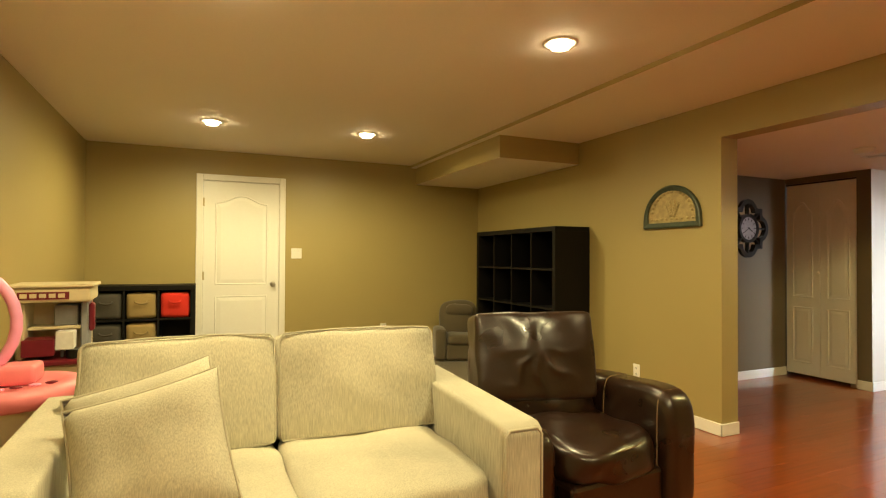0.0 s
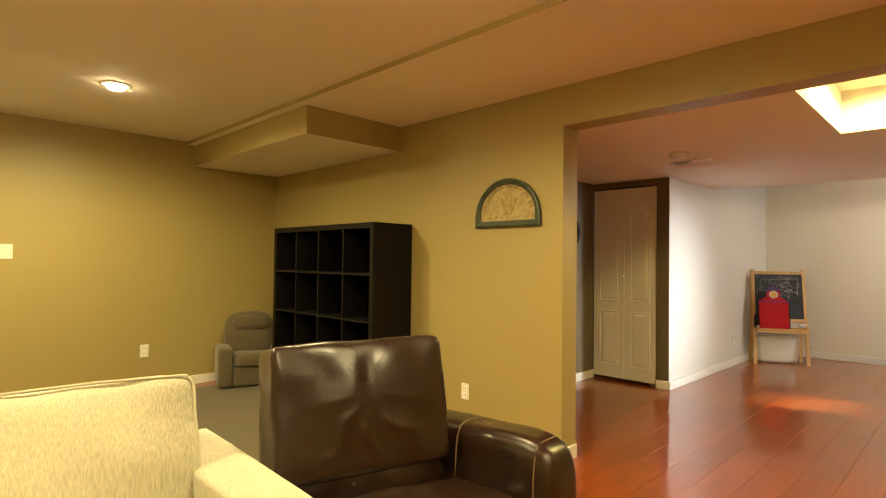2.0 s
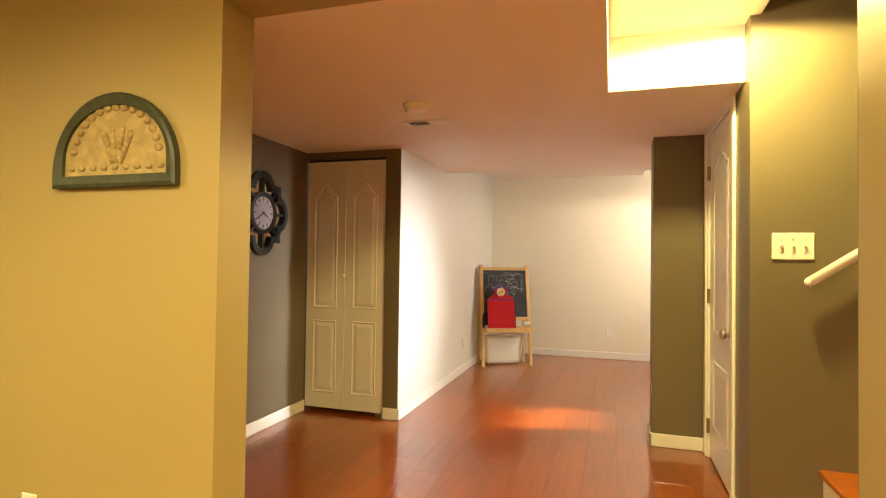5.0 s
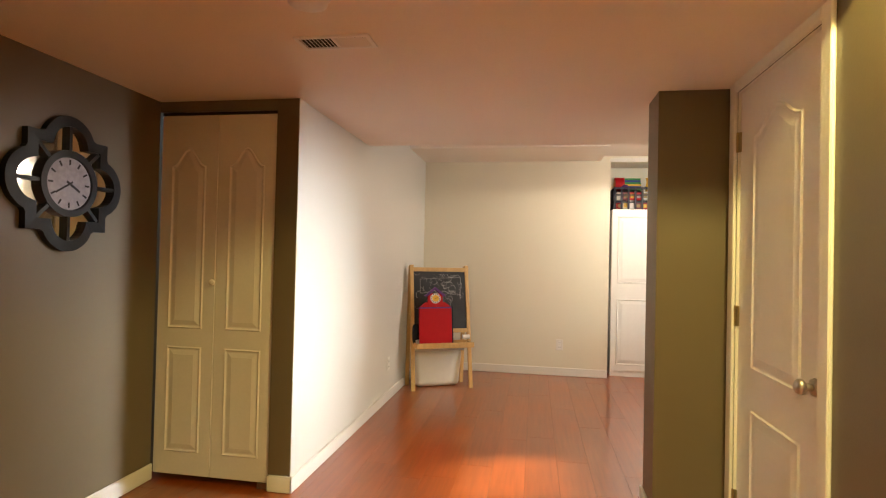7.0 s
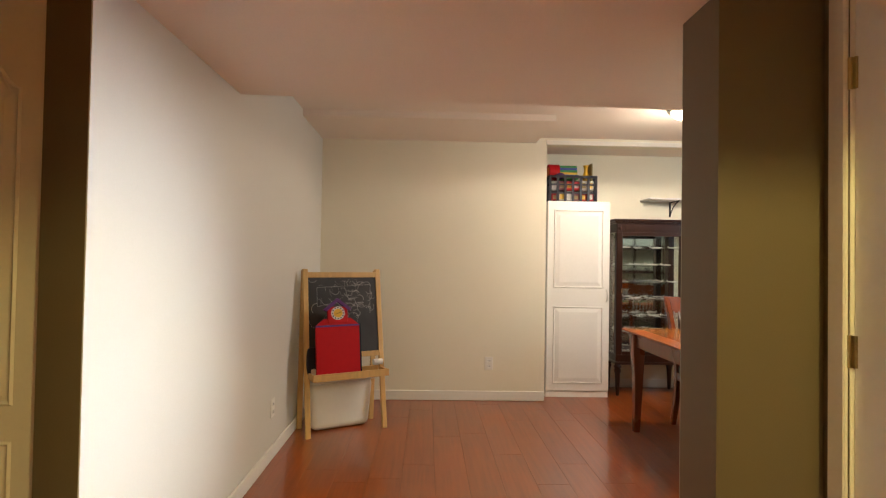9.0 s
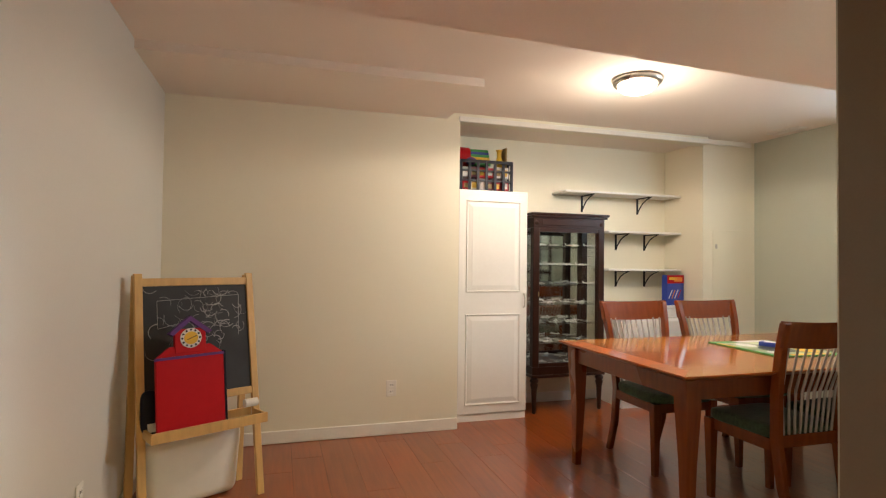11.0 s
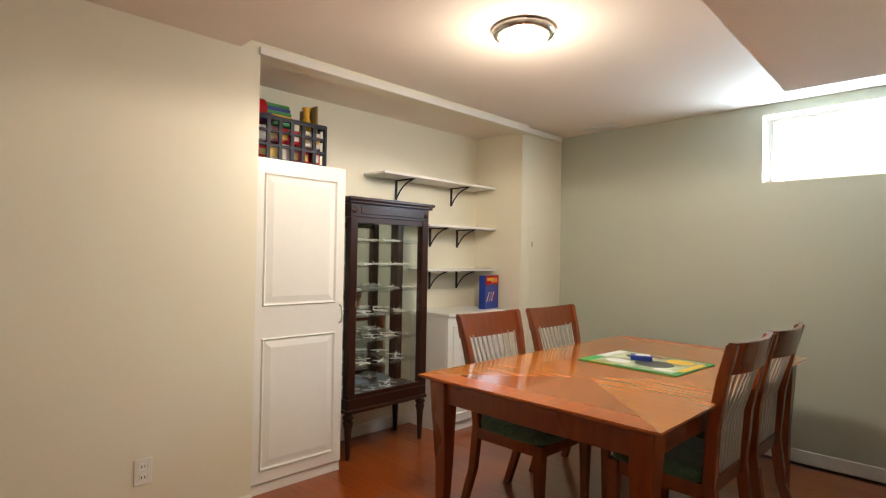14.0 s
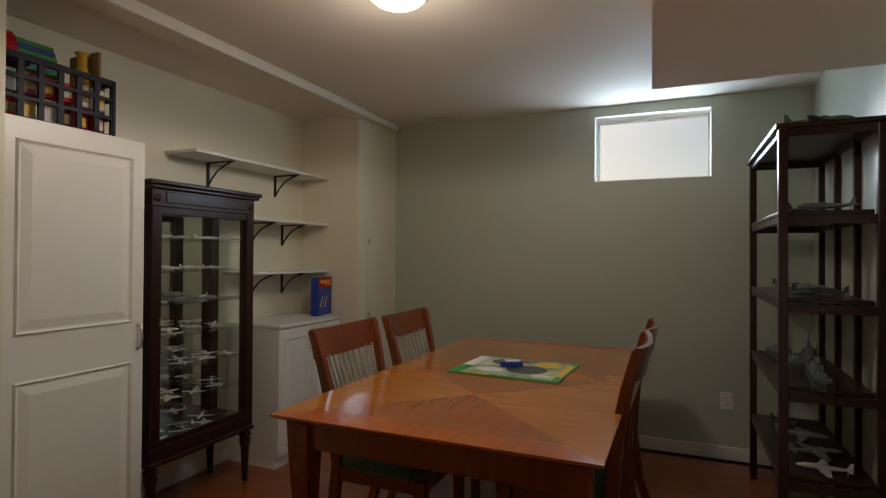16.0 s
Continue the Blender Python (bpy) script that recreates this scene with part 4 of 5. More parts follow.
def rug():
    ob = thing("area_rug", 1.10, 3.2, 0.0015, "olive brown low-pile area rug on wood floor", "rug")
    bm = bmesh.new()
    bx(bm, -1.75, 2.05, 0.15, 2.98, 0.0, 0.011, bevel=0.004)
    part("rug_body", bm, RUG, ob)
    bm = bmesh.new()
    tube(bm, [(-1.75, 0.15, 0.006), (2.05, 0.15, 0.006), (2.05, 2.98, 0.006), (-1.75, 2.98, 0.006)], 0.0065, 6, closed=True)
    part("binding", bm, TANCLOTH, ob)


rug()


def plaque():
    ob = thing("wall_plaque", XE, 3.172, 1.478, "arched plaque with dark green frame and gold relief", "wall plaque", "", -90)
    w, h, f = 0.275, 0.33, 0.042

    def arch(r, top, low):
        return [(-r, low), (r, low)] + [(r * math.cos(a), low + 0.06 + (top - low - 0.06) * math.sin(a)) for a in [math.pi * i / 22 for i in range(23)]]
    outer, inner = arch(w, h, 0.0), arch(w - f, h - f, f)
    bm = bmesh.new()
    loops = []
    for pts, y in ((outer, 0.0), (outer, -0.026), (inset(outer, 0.012), -0.032), (inner, -0.022), (inner, -0.004)):
        loops.append([bm.verts.new((u, y, v)) for u, v in pts])
    k = len(outer)
    for a, b in zip(loops, loops[1:]):
        for i in range(k):
            bm.faces.new((a[i], a[(i + 1) % k], b[(i + 1) % k], b[i]))
    bmesh.ops.recalc_face_normals(bm, faces=bm.faces[:])
    part("frame", bm, VERDIGRIS, ob)
    bm = bmesh.new()
    prism(bm, inner, 1, -0.010, -0.002)
    relief = part("relief_panel", bm, CASTSTONE, ob, "aged gold relief panel")
    for ang in (-28, -10, 12, 30):
        bm = bmesh.new()
        c, s_ = math.cos(radians(90 - ang)), math.sin(radians(90 - ang))
        for t_ in range(6):
            r0 = 0.05 + t_ * 0.020
            ball(bm, (c * r0 * 0.8 + 0.008, -0.012, f + 0.01 + s_ * r0), 0.011, 0.012, 0.016, 8)
        part("leaf", bm, CASTSTONE, relief, soft=True)
    for i in range(15):
        a = math.pi * (0.06 + 0.88 * i / 14)
        part("border_scroll", ball(bmesh.new(), (0.195 * math.cos(a), -0.011, f + 0.055 + 0.185 * math.sin(a)), 0.018, 0.010, 0.014, 8), CASTSTONE, relief, soft=True)
    for i in range(9):
        part("base_scroll", ball(bmesh.new(), (-0.2 + 0.05 * i, -0.011, f + 0.028), 0.016, 0.009, 0.011, 8), CASTSTONE, relief, soft=True)


plaque()


def giraffe():
    bm = bmesh.new()
    tube(bm, [(0.02, -0.10, 0.40), (0.02, -0.05, 0.50), (0.01, 0.0, 0.60), (0.0, 0.03, 0.70), (-0.01, 0.035, 0.735)], [0.05, 0.042, 0.034, 0.028, 0.026], 10)
    tube(bm, [(0.01, 0.0, 0.755), (-0.005, 0.04, 0.74), (-0.02, 0.095, 0.715), (-0.025, 0.115, 0.708)], [0.02, 0.034, 0.023, 0.015], 10)
    for s in (-1, 1):
        cyl(bm, (s * 0.014, 0.03, 0.765), (s * 0.018, 0.025, 0.81), 0.006, 0.008, 8)
        tube(bm, [(s * 0.03, 0.02, 0.755), (s * 0.055, 0.012, 0.785), (s * 0.066, 0.01, 0.815)], [0.010, 0.018, 0.003], 8)
    tube(bm, [(0.02, -0.09, 0.43), (0.02, -0.22, 0.40), (0.02, -0.34, 0.36)], [0.065, 0.085, 0.06], 12)
    for y in (-0.10, -0.32):
        for x in (-0.01, 0.05):
            cyl(bm, (x, y, 0.40), (x, y, 0.0), 0.02, 0.014, 8)
    ob = mesh("giraffe_statue", bm, GIRAFFE, True)
    ob.matrix_world = pose(3.275, 0.80, 0.001) @ Matrix.Diagonal((0.66, 0.66, 0.98, 1))
    tagged(ob, "carved brown wooden giraffe statue beside the opening", "statue")


giraffe()


# hall things
def quatrefoil_clock():
    ob = thing("wall_clock", 5.225, 3.90, 1.555, "large black quatrefoil wall clock with mirrored panels", "wall clock")
    n = 96

    def edge(grow):
        pts = []
        for i in range(n):
            a = 2 * math.pi * i / n
            best = 0
            for k in range(4):
                b = k * math.pi / 2
                # ray and lobe circle
                cx, r = 0.165, 0.130 + grow
                dot = cx * math.cos(a - b)
                disc = r * r - (cx * math.sin(a - b)) ** 2
                if disc > 0 and dot > 0:
                    best = max(best, dot + math.sqrt(disc))
            sq = 0.203 + grow
            box = min(sq / max(abs(math.cos(a)), 1e-6), sq / max(abs(math.sin(a)), 1e-6))
            best = max(best, box if box < sq * 1.415 and abs(abs(math.sin(2 * a))) > 0.86 else 0, 0.20 + grow)
            pts.append((best * math.cos(a), best * math.sin(a)))
        return pts
    outer, inner = edge(0.006), edge(-0.040)
    bm = bmesh.new()
    loops = [[bm.verts.new((u, y, v)) for u, v in pts] for pts, y in ((outer, 0.0), (outer, -0.030), (inner, -0.034), (inner, -0.006))]
    for a, b in zip(loops, loops[1:]):
        for i in range(n):
            bm.faces.new((a[i], a[(i + 1) % n], b[(i + 1) % n], b[i]))
    bmesh.ops.recalc_face_normals(bm, faces=bm.faces[:])
    part("frame", bm, IRON, ob)
    bm = bmesh.new()
    prism(bm, inner, 1, -0.010, -0.004)
    part("mirror", bm, MIRROR, ob, "mirrored glass panels")
    for k in range(8):
        a = k * math.pi / 4
        l0, l1 = 0.13, (0.265 if k % 2 == 0 else 0.225)
        bm = bmesh.new()
        bx(bm, l0, l1, -0.030, -0.010, -0.008, 0.008)
        bmesh.ops.transform(bm, matrix=Matrix.Rotation(-a, 4, "Y"), verts=bm.verts[:])
        part("spoke", bm, IRON, ob)
    bm = bmesh.new()
    lathe(bm, [(0.115, 0.0), (0.150, 0.0), (0.148, 0.036), (0.120, 0.036), (0.115, 0.026)], (0, 0, 0), 40)
    bmesh.ops.transform(bm, matrix=pose(0, 0, 0, 90), verts=bm.verts[:])
    part("bezel", bm, IRON, ob, "black round bezel", soft=False)
    bm = bmesh.new()
    cyl(bm, (0, -0.020, 0), (0, -0.028, 0), 0.118, n=40)
    face = part("dial", bm, DIAL, ob, "white clock dial")
    for h_ in range(12):
        a = h_ * math.pi / 6
        bm = bmesh.new()
        bx(bm, -0.004, 0.004, -0.0292, -0.0282, 0.084, 0.108)
        bmesh.ops.transform(bm, matrix=Matrix.Rotation(a, 4, "Y"), verts=bm.verts[:])
        part("numeral_mark", bm, IRON, face)
    for ang, ln, wd in ((238, 0.085, 0.004), (120, 0.062, 0.005)):
        bm = bmesh.new()
        bx(bm, -wd, wd, -0.0315, -0.0300, -0.018, ln)
        bmesh.ops.transform(bm, matrix=Matrix.Rotation(radians(ang), 4, "Y"), verts=bm.verts[:])
        part("clock_hand", bm, IRON, face)


quatrefoil_clock()


def letter_holder():
    ob = thing("letter_holder", 4.52, 3.90, 1.50, "small white wall shelf holding folded papers", "wall shelf")
    part("ledge", B((-0.10, 0.10, -0.09, 0, 0, 0.018), bevel=0.003), WHITE, ob)
    part("papers", B((-0.08, 0.07, -0.08, -0.01, 0.018, 0.03), (-0.06, 0.09, -0.07, -0.015, 0.0301, 0.042)), PAPER, ob)


letter_holder()


# dining room: nook
def tall_cabinet():
    ob = thing("tall_cabinet", 9.345, 0.69, 0, "tall white cabinet with one two-panel door", "cabinet", "", -90)
    w = 0.59
    part("body", B((-w / 2, w / 2, 0.022, 0.43, 0.0, 1.835)), WHITE, ob)
    part("toe_kick", B((-w / 2 + 0.002, w / 2 - 0.002, 0.012, 0.021, 0.001, 0.055)), WHITE, ob)
    door = part("door", B((-w / 2, w / 2, 0.0, 0.020, 0.062, 1.838), bevel=0.003), WHITE, ob)
    raised_panel(door, WHITE, outline_panel(-w / 2 + 0.06, w / 2 - 0.06, 1.023, 1.757), 0.0, 0.034, 0.009, bead=0.011)
    raised_panel(door, WHITE, outline_panel(-w / 2 + 0.06, w / 2 - 0.06, 0.13, 0.85), 0.0, 0.034, 0.009, bead=0.011)
    bm = bmesh.new()
    tube(bm, [(w / 2 - 0.028, 0.0, 0.90), (w / 2 - 0.028, -0.022, 0.91), (w / 2 - 0.028, -0.028, 0.955), (w / 2 - 0.028, -0.022, 1.0), (w / 2 - 0.028, 0.0, 1.01)], 0.006, 8)
    part("handle", bm, STEEL, door, "arched nickel handle", soft=True)


tall_cabinet()


def low_cabinet():
    ob = thing("low_cabinet", 9.36, -0.875, 0, "low white cabinet with two panelled doors", "cabinet", "", -90)
    w = 0.66
    part("body", B((-w / 2, w / 2, 0.022, 0.415, 0.07, 0.865)), WHITE, ob)
    part("plinth", B((-w / 2, w / 2, 0.03, 0.40, 0.0, 0.069)), WHITE, ob)
    part("worktop", B((-w / 2 - 0.004, w / 2 + 0.004, -0.006, 0.415, 0.866, 0.888), bevel=0.003), WHITE, ob)
    for s in (-1, 1):
        a, b = sorted((s * 0.003, s * w / 2))
        door = part("door", B((a, b, 0.002, 0.021, 0.075, 0.86), bevel=0.002), WHITE, ob)
        raised_panel(door, WHITE, outline_panel(a + 0.05, b - 0.05, 0.13, 0.80), 0.002, 0.025, 0.007, bead=0.009)
        bm = bmesh.new()
        tube(bm, [(s * 0.028, 0.002, 0.70), (s * 0.028, -0.02, 0.71), (s * 0.028, -0.025, 0.75), (s * 0.028, -0.02, 0.79), (s * 0.028, 0.002, 0.80)], 0.005, 8)
        part("handle", bm, STEEL, door, "arched nickel handle", soft=True)


low_cabinet()


def airplane_mesh(span, length, seed, mat):
    """A small model aeroplane, nose along -y, on the shelf at z = 0."""
    rnd = random.Random(seed)
    bm = bmesh.new()
    r = length * 0.055
    z = r * 1.6
    tube(bm, [(0, -length / 2, z), (0, -length * 0.36, z + r * 0.2), (0, 0, z + r * 0.2), (0, length * 0.3, z + r * 0.4), (0, length / 2, z + r * 0.8)], [r * 0.35, r, r * 1.1, r * 0.65, r * 0.2], 8)
    sweep = rnd.uniform(0.0, 0.18) * length
    for s in (-1, 1):
        pts = [(0, -length * 0.16), (s * span / 2, -length * 0.05 + sweep), (s * span / 2, length * 0.04 + sweep), (0, length * 0.10)]
        prism(bm, pts if s > 0 else pts[::-1], 2, z - 0.1 * r, z + 0.22 * r)
        pts = [(0, length * 0.36), (s * span * 0.18, length * 0.42), (s * span * 0.18, length * 0.47), (0, length * 0.48)]
        prism(bm, pts if s > 0 else pts[::-1], 2, z + r * 0.5, z + r * 0.7)
    prism(bm, [(length * 0.36, z + r * 0.5), (length * 0.49, z + r * 0.6), (length * 0.5, z + r * 3.2), (length * 0.45, z + r * 3.2)], 0, -r * 0.12, r * 0.12)
    ball(bm, (0, -length * 0.08, z + r * 1.1), r * 0.55, r * 1.5, r * 0.6, 8)
    for s in (-1, 1):
        cyl(bm, (s * span * 0.14, -length * 0.08, z), (s * span * 0.14, -length * 0.08, 0), r * 0.2, n=6)
    cyl(bm, (0, length * 0.4, z + r * 0.3), (0, length * 0.4, 0), r * 0.18, n=6)
    me = bpy.data.meshes.new("model_airplane")
    bm.to_mesh(me)
    bm.free()
    me.materials.append(mat)
    return me


SMALL = [airplane_mesh(0.10, 0.095, 1, MODELWHITE), airplane_mesh(0.085, 0.10, 2, MODEL), airplane_mesh(0.12, 0.105, 3, MODELWHITE), airplane_mesh(0.075, 0.09, 4, MODELDARK)]


def curio():
    ob = thing("curio_cabinet", 9.41, -0.035, 0, "dark mahogany curio cabinet with glass shelves of models", "display cabinet", "", -90)
    w, d, h = 0.68, 0.33, 1.685
    zb, zt = 0.335, 1.56
    p = 0.058
    for sx in (-1, 1):
        for y0 in (0.0, d - p):
            a, b = sorted((sx * w / 2, sx * (w / 2 - p)))
            part("post", B((a, b, y0, y0 + p, zb + 0.055, zt), bevel=0.004), DARKWOOD, ob)
            cx_, cy_ = (a + b) / 2, y0 + p / 2
            bm = bmesh.new()
            lathe(bm, [(0.012, 0.0), (0.016, 0.012), (0.024, 0.20), (0.034, 0.245), (0.024, 0.255), (0.036, 0.268), (0.036, 0.282), (0.026, 0.292), (0.026, 0.30)], (cx_, cy_, 0), 16)
            part("turned_leg", bm, DARKWOOD, ob, soft=True)
    part("base_moulding", B((-w / 2 - 0.008, w / 2 + 0.008, -0.008, d + 0.004, 0.30, 0.325), bevel=0.006), DARKWOOD, ob)
    part("base", B((-w / 2, w / 2, 0, d, 0.325, zb + 0.055), bevel=0.003), DARKWOOD, ob)
    part("frieze", B((-w / 2, w / 2, 0.0, d, zt, 1.645), bevel=0.003), DARKWOOD, ob)
    part("frieze_panel", B((-w / 2 + 0.075, w / 2 - 0.075, -0.006, 0.0, zt + 0.02, 1.632), bevel=0.003), DARKWOOD, ob)
    part("cornice", B((-w / 2 - 0.022, w / 2 + 0.022, -0.022, d + 0.006, 1.645, 1.664), (-w / 2 - 0.034, w / 2 + 0.034, -0.034, d + 0.008, 1.664, h), bevel=0.006), DARKWOOD, ob)
    for sx in (-1, 1):
        bm = bmesh.new()
        lathe(bm, [(0.020, 0), (0.018, 0.006), (0.008, 0.004), (0.004, 0.010)], (0, 0, 0), 14)
        bmesh.ops.transform(bm, matrix=Matrix.Translation((sx * (w / 2 - p / 2), 0.0, 1.60)) @ pose(0, 0, 0, 90), verts=bm.verts[:])
        part("rosette", bm, DARKWOOD, ob, soft=True)
    part("door_rail", B((-w / 2 + p, w / 2 - p, 0.004, 0.03, zt - 0.035, zt), bevel=0.002), DARKWOOD, ob)
    part("door_rail", B((-w / 2 + p, w / 2 - p, 0.004, 0.03, zb + 0.055, zb + 0.085), bevel=0.002), DARKWOOD, ob)
    g = part("front_glass", B((-w / 2 + p, w / 2 - p, 0.014, 0.018, zb + 0.085, zt - 0.035)), GLASS, ob)
    g.visible_shadow = False
    for sx in (-1, 1):
        a, b = sorted((sx * (w / 2 - 0.012), sx * (w / 2 - 0.016)))
        g = part("side_glass", B((a, b, p, d - p, zb + 0.055, zt)), GLASS, ob)
        g.visible_shadow = False
    part("back_mirror", B((-w / 2 + p, w / 2 - p, d - 0.016, d - 0.010, zb + 0.055, zt)), MIRROR, ob, "mirrored back")
    part("key_plate", B((-w / 2 + p - 0.012, -w / 2 + p - 0.004, -0.003, 0.0, 0.98, 1.02)), BRASS, ob)
    zs = [zb + 0.056] + [0.58 + 0.165 * i for i in range(6)]
    for z in zs[1:]:
        g = part("glass_shelf", B((-w / 2 + 0.02, w / 2 - 0.02, 0.03, d - 0.02, z - 0.006, z)), GLASS, ob)
        g.visible_shadow = False
    rnd = random.Random(4)
    for k, z in enumerate(zs):
        for i in range(7):
            u = -w / 2 + 0.10 + (w - 0.20) * i / 6 + rnd.uniform(-0.015, 0.015)
            if k == 6 and i % 2:
                continue
            v = 0.09 + 0.12 * ((i + k) % 2) + rnd.uniform(-0.01, 0.01)
            o = new("model_airplane", SMALL[rnd.choice((0, 0, 0, 1, 2, 2, 2, 3))])
            o.matrix_world = pose(9.41, -0.035, 0, 0, 0, -90) @ pose(u, v, z + 0.0005, 0, 0, rnd.uniform(-70, 70)) @ Matrix.Diagonal((1.2, 1.2, 1.2, 1))
            tagged(o, "tiny model aeroplane on a glass shelf", "model airplane", "model aeroplanes in the curio cabinet")


curio()


def wall_shelf(y0, y1, z, brackets):
    ob = thing("wall_shelf", NX, (y0 + y1) / 2, z, "white wall shelf on two black iron brackets", "shelf", "wall shelves in the nook")
    half = (y1 - y0) / 2
    part("board", B((-0.245, 0.0, -half, half, -0.018, 0), bevel=0.002), WHITE, ob)
    for by in brackets:
        y = by - (y0 + y1) / 2
        bm = B((-0.21, 0.0, y - 0.009, y + 0.009, -0.026, -0.0185), (-0.008, 0.0, y - 0.009, y + 0.009, -0.17, -0.026))
        tube(bm, [(-0.19, y, -0.028), (-0.145, y, -0.040), (-0.085, y, -0.070), (-0.04, y, -0.115), (-0.008, y, -0.160)], 0.0055, 6)
        part("bracket", bm, IRON, ob, "black iron bracket")


wall_shelf(-1.285, -0.06, 1.912, (-0.37, -0.98))
wall_shelf(-1.29, -0.50, 1.562, (-0.74, -1.06))
wall_shelf(-1.29, -0.50, 1.215, (-0.74, -1.06))


def crate():
    ob = thing("milk_crate", 9.58, 0.735, 1.8385, "navy plastic crate full of toys and boxes", "crate")
    w, d, h = 0.44, 0.36, 0.25
    bm = bmesh.new()
    for s in (-1, 1):
        for k in range(7):
            y = -w / 2 + w * k / 6
            bx(bm, s * d / 2 - 0.006, s * d / 2 + 0.006, y - 0.011, y + 0.011, 0.004, h)
        for k in range(6):
            x = -d / 2 + d * k / 5
            bx(bm, x - 0.011, x + 0.011, s * w / 2 - 0.006, s * w / 2 + 0.006, 0.004, h)
    part("lattice", bm, NAVY, ob)
    for z, t_ in ((0.006, 0.012), (0.085, 0.014), (0.165, 0.014), (h - 0.010, 0.024)):
        bm = B((-d / 2 - 0.008, -d / 2 + 0.008, -w / 2, w / 2, z - t_ / 2, z + t_ / 2), (d / 2 - 0.008, d / 2 + 0.008, -w / 2, w / 2, z - t_ / 2, z + t_ / 2), (-d / 2, d / 2, -w / 2 - 0.008, -w / 2 + 0.008, z - t_ / 2, z + t_ / 2), (-d / 2, d / 2, w / 2 - 0.008, w / 2 + 0.008, z - t_ / 2, z + t_ / 2))
        part("rail", bm, NAVY, ob)
    part("bottom", B((-d / 2, d / 2, -w / 2, w / 2, 0.002, 0.008)), NAVY, ob)
    rnd = random.Random(9)
    mats = [RED, PAPER, PAPER, RED, BEIGEP, PAPER, MAROON, RED]
    for r in range(2):
        for k in range(6):
            y = -w / 2 + 0.045 + k * 0.068
            hh = rnd.uniform(0.075, 0.10)
            z0 = 0.009 + r * 0.105
            o = mesh("toy_box", B((-0.05, 0.05, -0.031, 0.031, 0, hh), bevel=0.004), mats[(k * 3 + r * 2) % 8])
            o.matrix_world = pose(9.58 - 0.10 + rnd.uniform(-0.008, 0.008), 0.735 + y, 1.8385 + z0)
            tagged(o, "small bright cardboard toy box inside the crate", "toy box", "toy boxes in the crate")
            lab = part("label_patch", B((-0.0515, -0.050, -0.02, 0.02, 0.02, hh - 0.02)), (PAPER, YELLOW, TANCLOTH)[(k + r) % 3], o)
    o = mesh("toy_box", B((-0.10, 0.12, -0.20, 0.20, 0, 0.2), bevel=0.006), NAVY)
    o.matrix_world = pose(9.63, 0.735, 1.8475)
    tagged(o, "large dark cardboard box in the crate", "toy box")


crate()


def toy_roll():
    ob = thing("toy_tunnel", 9.585, 0.80, 2.145, "striped rolled toy with red and green ends", "toy")
    # a red drum lying beside a fan of long coloured bars
    bm = bmesh.new()
    cyl(bm, (0, 0.135, 0.0), (0, 0.035, 0.0), 0.078, n=24)
    drum = part("drum", bm, RED, ob, "red rounded end", soft=False)
    bm = bmesh.new()
    cyl(bm, (0, 0.1355, 0.0), (0, 0.1405, 0.0), 0.05, n=20)
    part("cap", bm, ORANGE, drum)
    for i, mt in enumerate((GREEN, BLUE, YELLOW, GREEN, BLUE, GREEN)):
        bm = bmesh.new()
        bx(bm, -0.06 + 0.012 * i, 0.05, -0.15, 0.034, -0.072 + 0.024 * i, -0.049 + 0.024 * i, bevel=0.004)
        part("bar", bm, mt, ob)
    bm = bmesh.new()
    ball(bm, (-0.07, 0.03, -0.045), 0.05, 0.045, 0.032, 12)
    part("knob", bm, PURPLE, ob, soft=True)


toy_roll()
bm = bmesh.new()
lathe(bm, [(0.03, 0), (0.032, 0.04), (0.026, 0.07), (0.018, 0.10), (0.020, 0.14), (0.030, 0.155)], (0, 0, 0), 18)
vase = mesh("toy_bottle", bm, YELLOW, True)
vase.matrix_world = pose(9.50, 0.585, 2.048)
tagged(vase, "yellow orange plastic toy bottle in the crate", "toy")
bk = thing("picture_book", 9.55, 0.54, 2.048, "tan hardback book standing in the crate", "book")
part("cover", B((-0.10, 0.10, -0.006, 0.006, 0, 0.17), bevel=0.002), TANCLOTH, bk)
part("pages", B((-0.098, 0.098, -0.004, 0.004, 0.1701, 0.1715)), PAPER, bk)


def game_box():
    ob = thing("craft_box", 9.50, -1.165, 0.8885, "blue craft set box with red and orange top", "box", "", -78)
    part("carton", B((-0.115, 0.115, -0.03, 0.03, 0, 0.275), bevel=0.002), BLUE, ob)
    part("red_band", B((-0.114, 0.114, -0.0315, -0.030, 0.20, 0.274)), RED, ob)
    part("orange_patch", B((-0.02, 0.09, -0.033, -0.0315, 0.215, 0.255)), ORANGE, ob)
    part("title_bar", B((-0.09, 0.02, -0.033, -0.0315, 0.232, 0.255)), YELLOW, ob)
    for i in range(4):
        bm = bmesh.new()
        bx(bm, -0.005, 0.005, -0.0315, -0.030, -0.045, 0.045)
        bmesh.ops.transform(bm, matrix=Matrix.Translation((-0.07 + 0.04 * i, 0, 0.10)) @ Matrix.Rotation(radians(30), 4, "Y"), verts=bm.verts[:])
        part("printed_pencil", bm, (PAPER, ORANGE, PAPER, RED)[i], ob)


game_box()


# dining table and chairs
TX0, TX1, TY0, TY1, TZ = 7.29, 8.43, -1.38, 0.605, 0.765


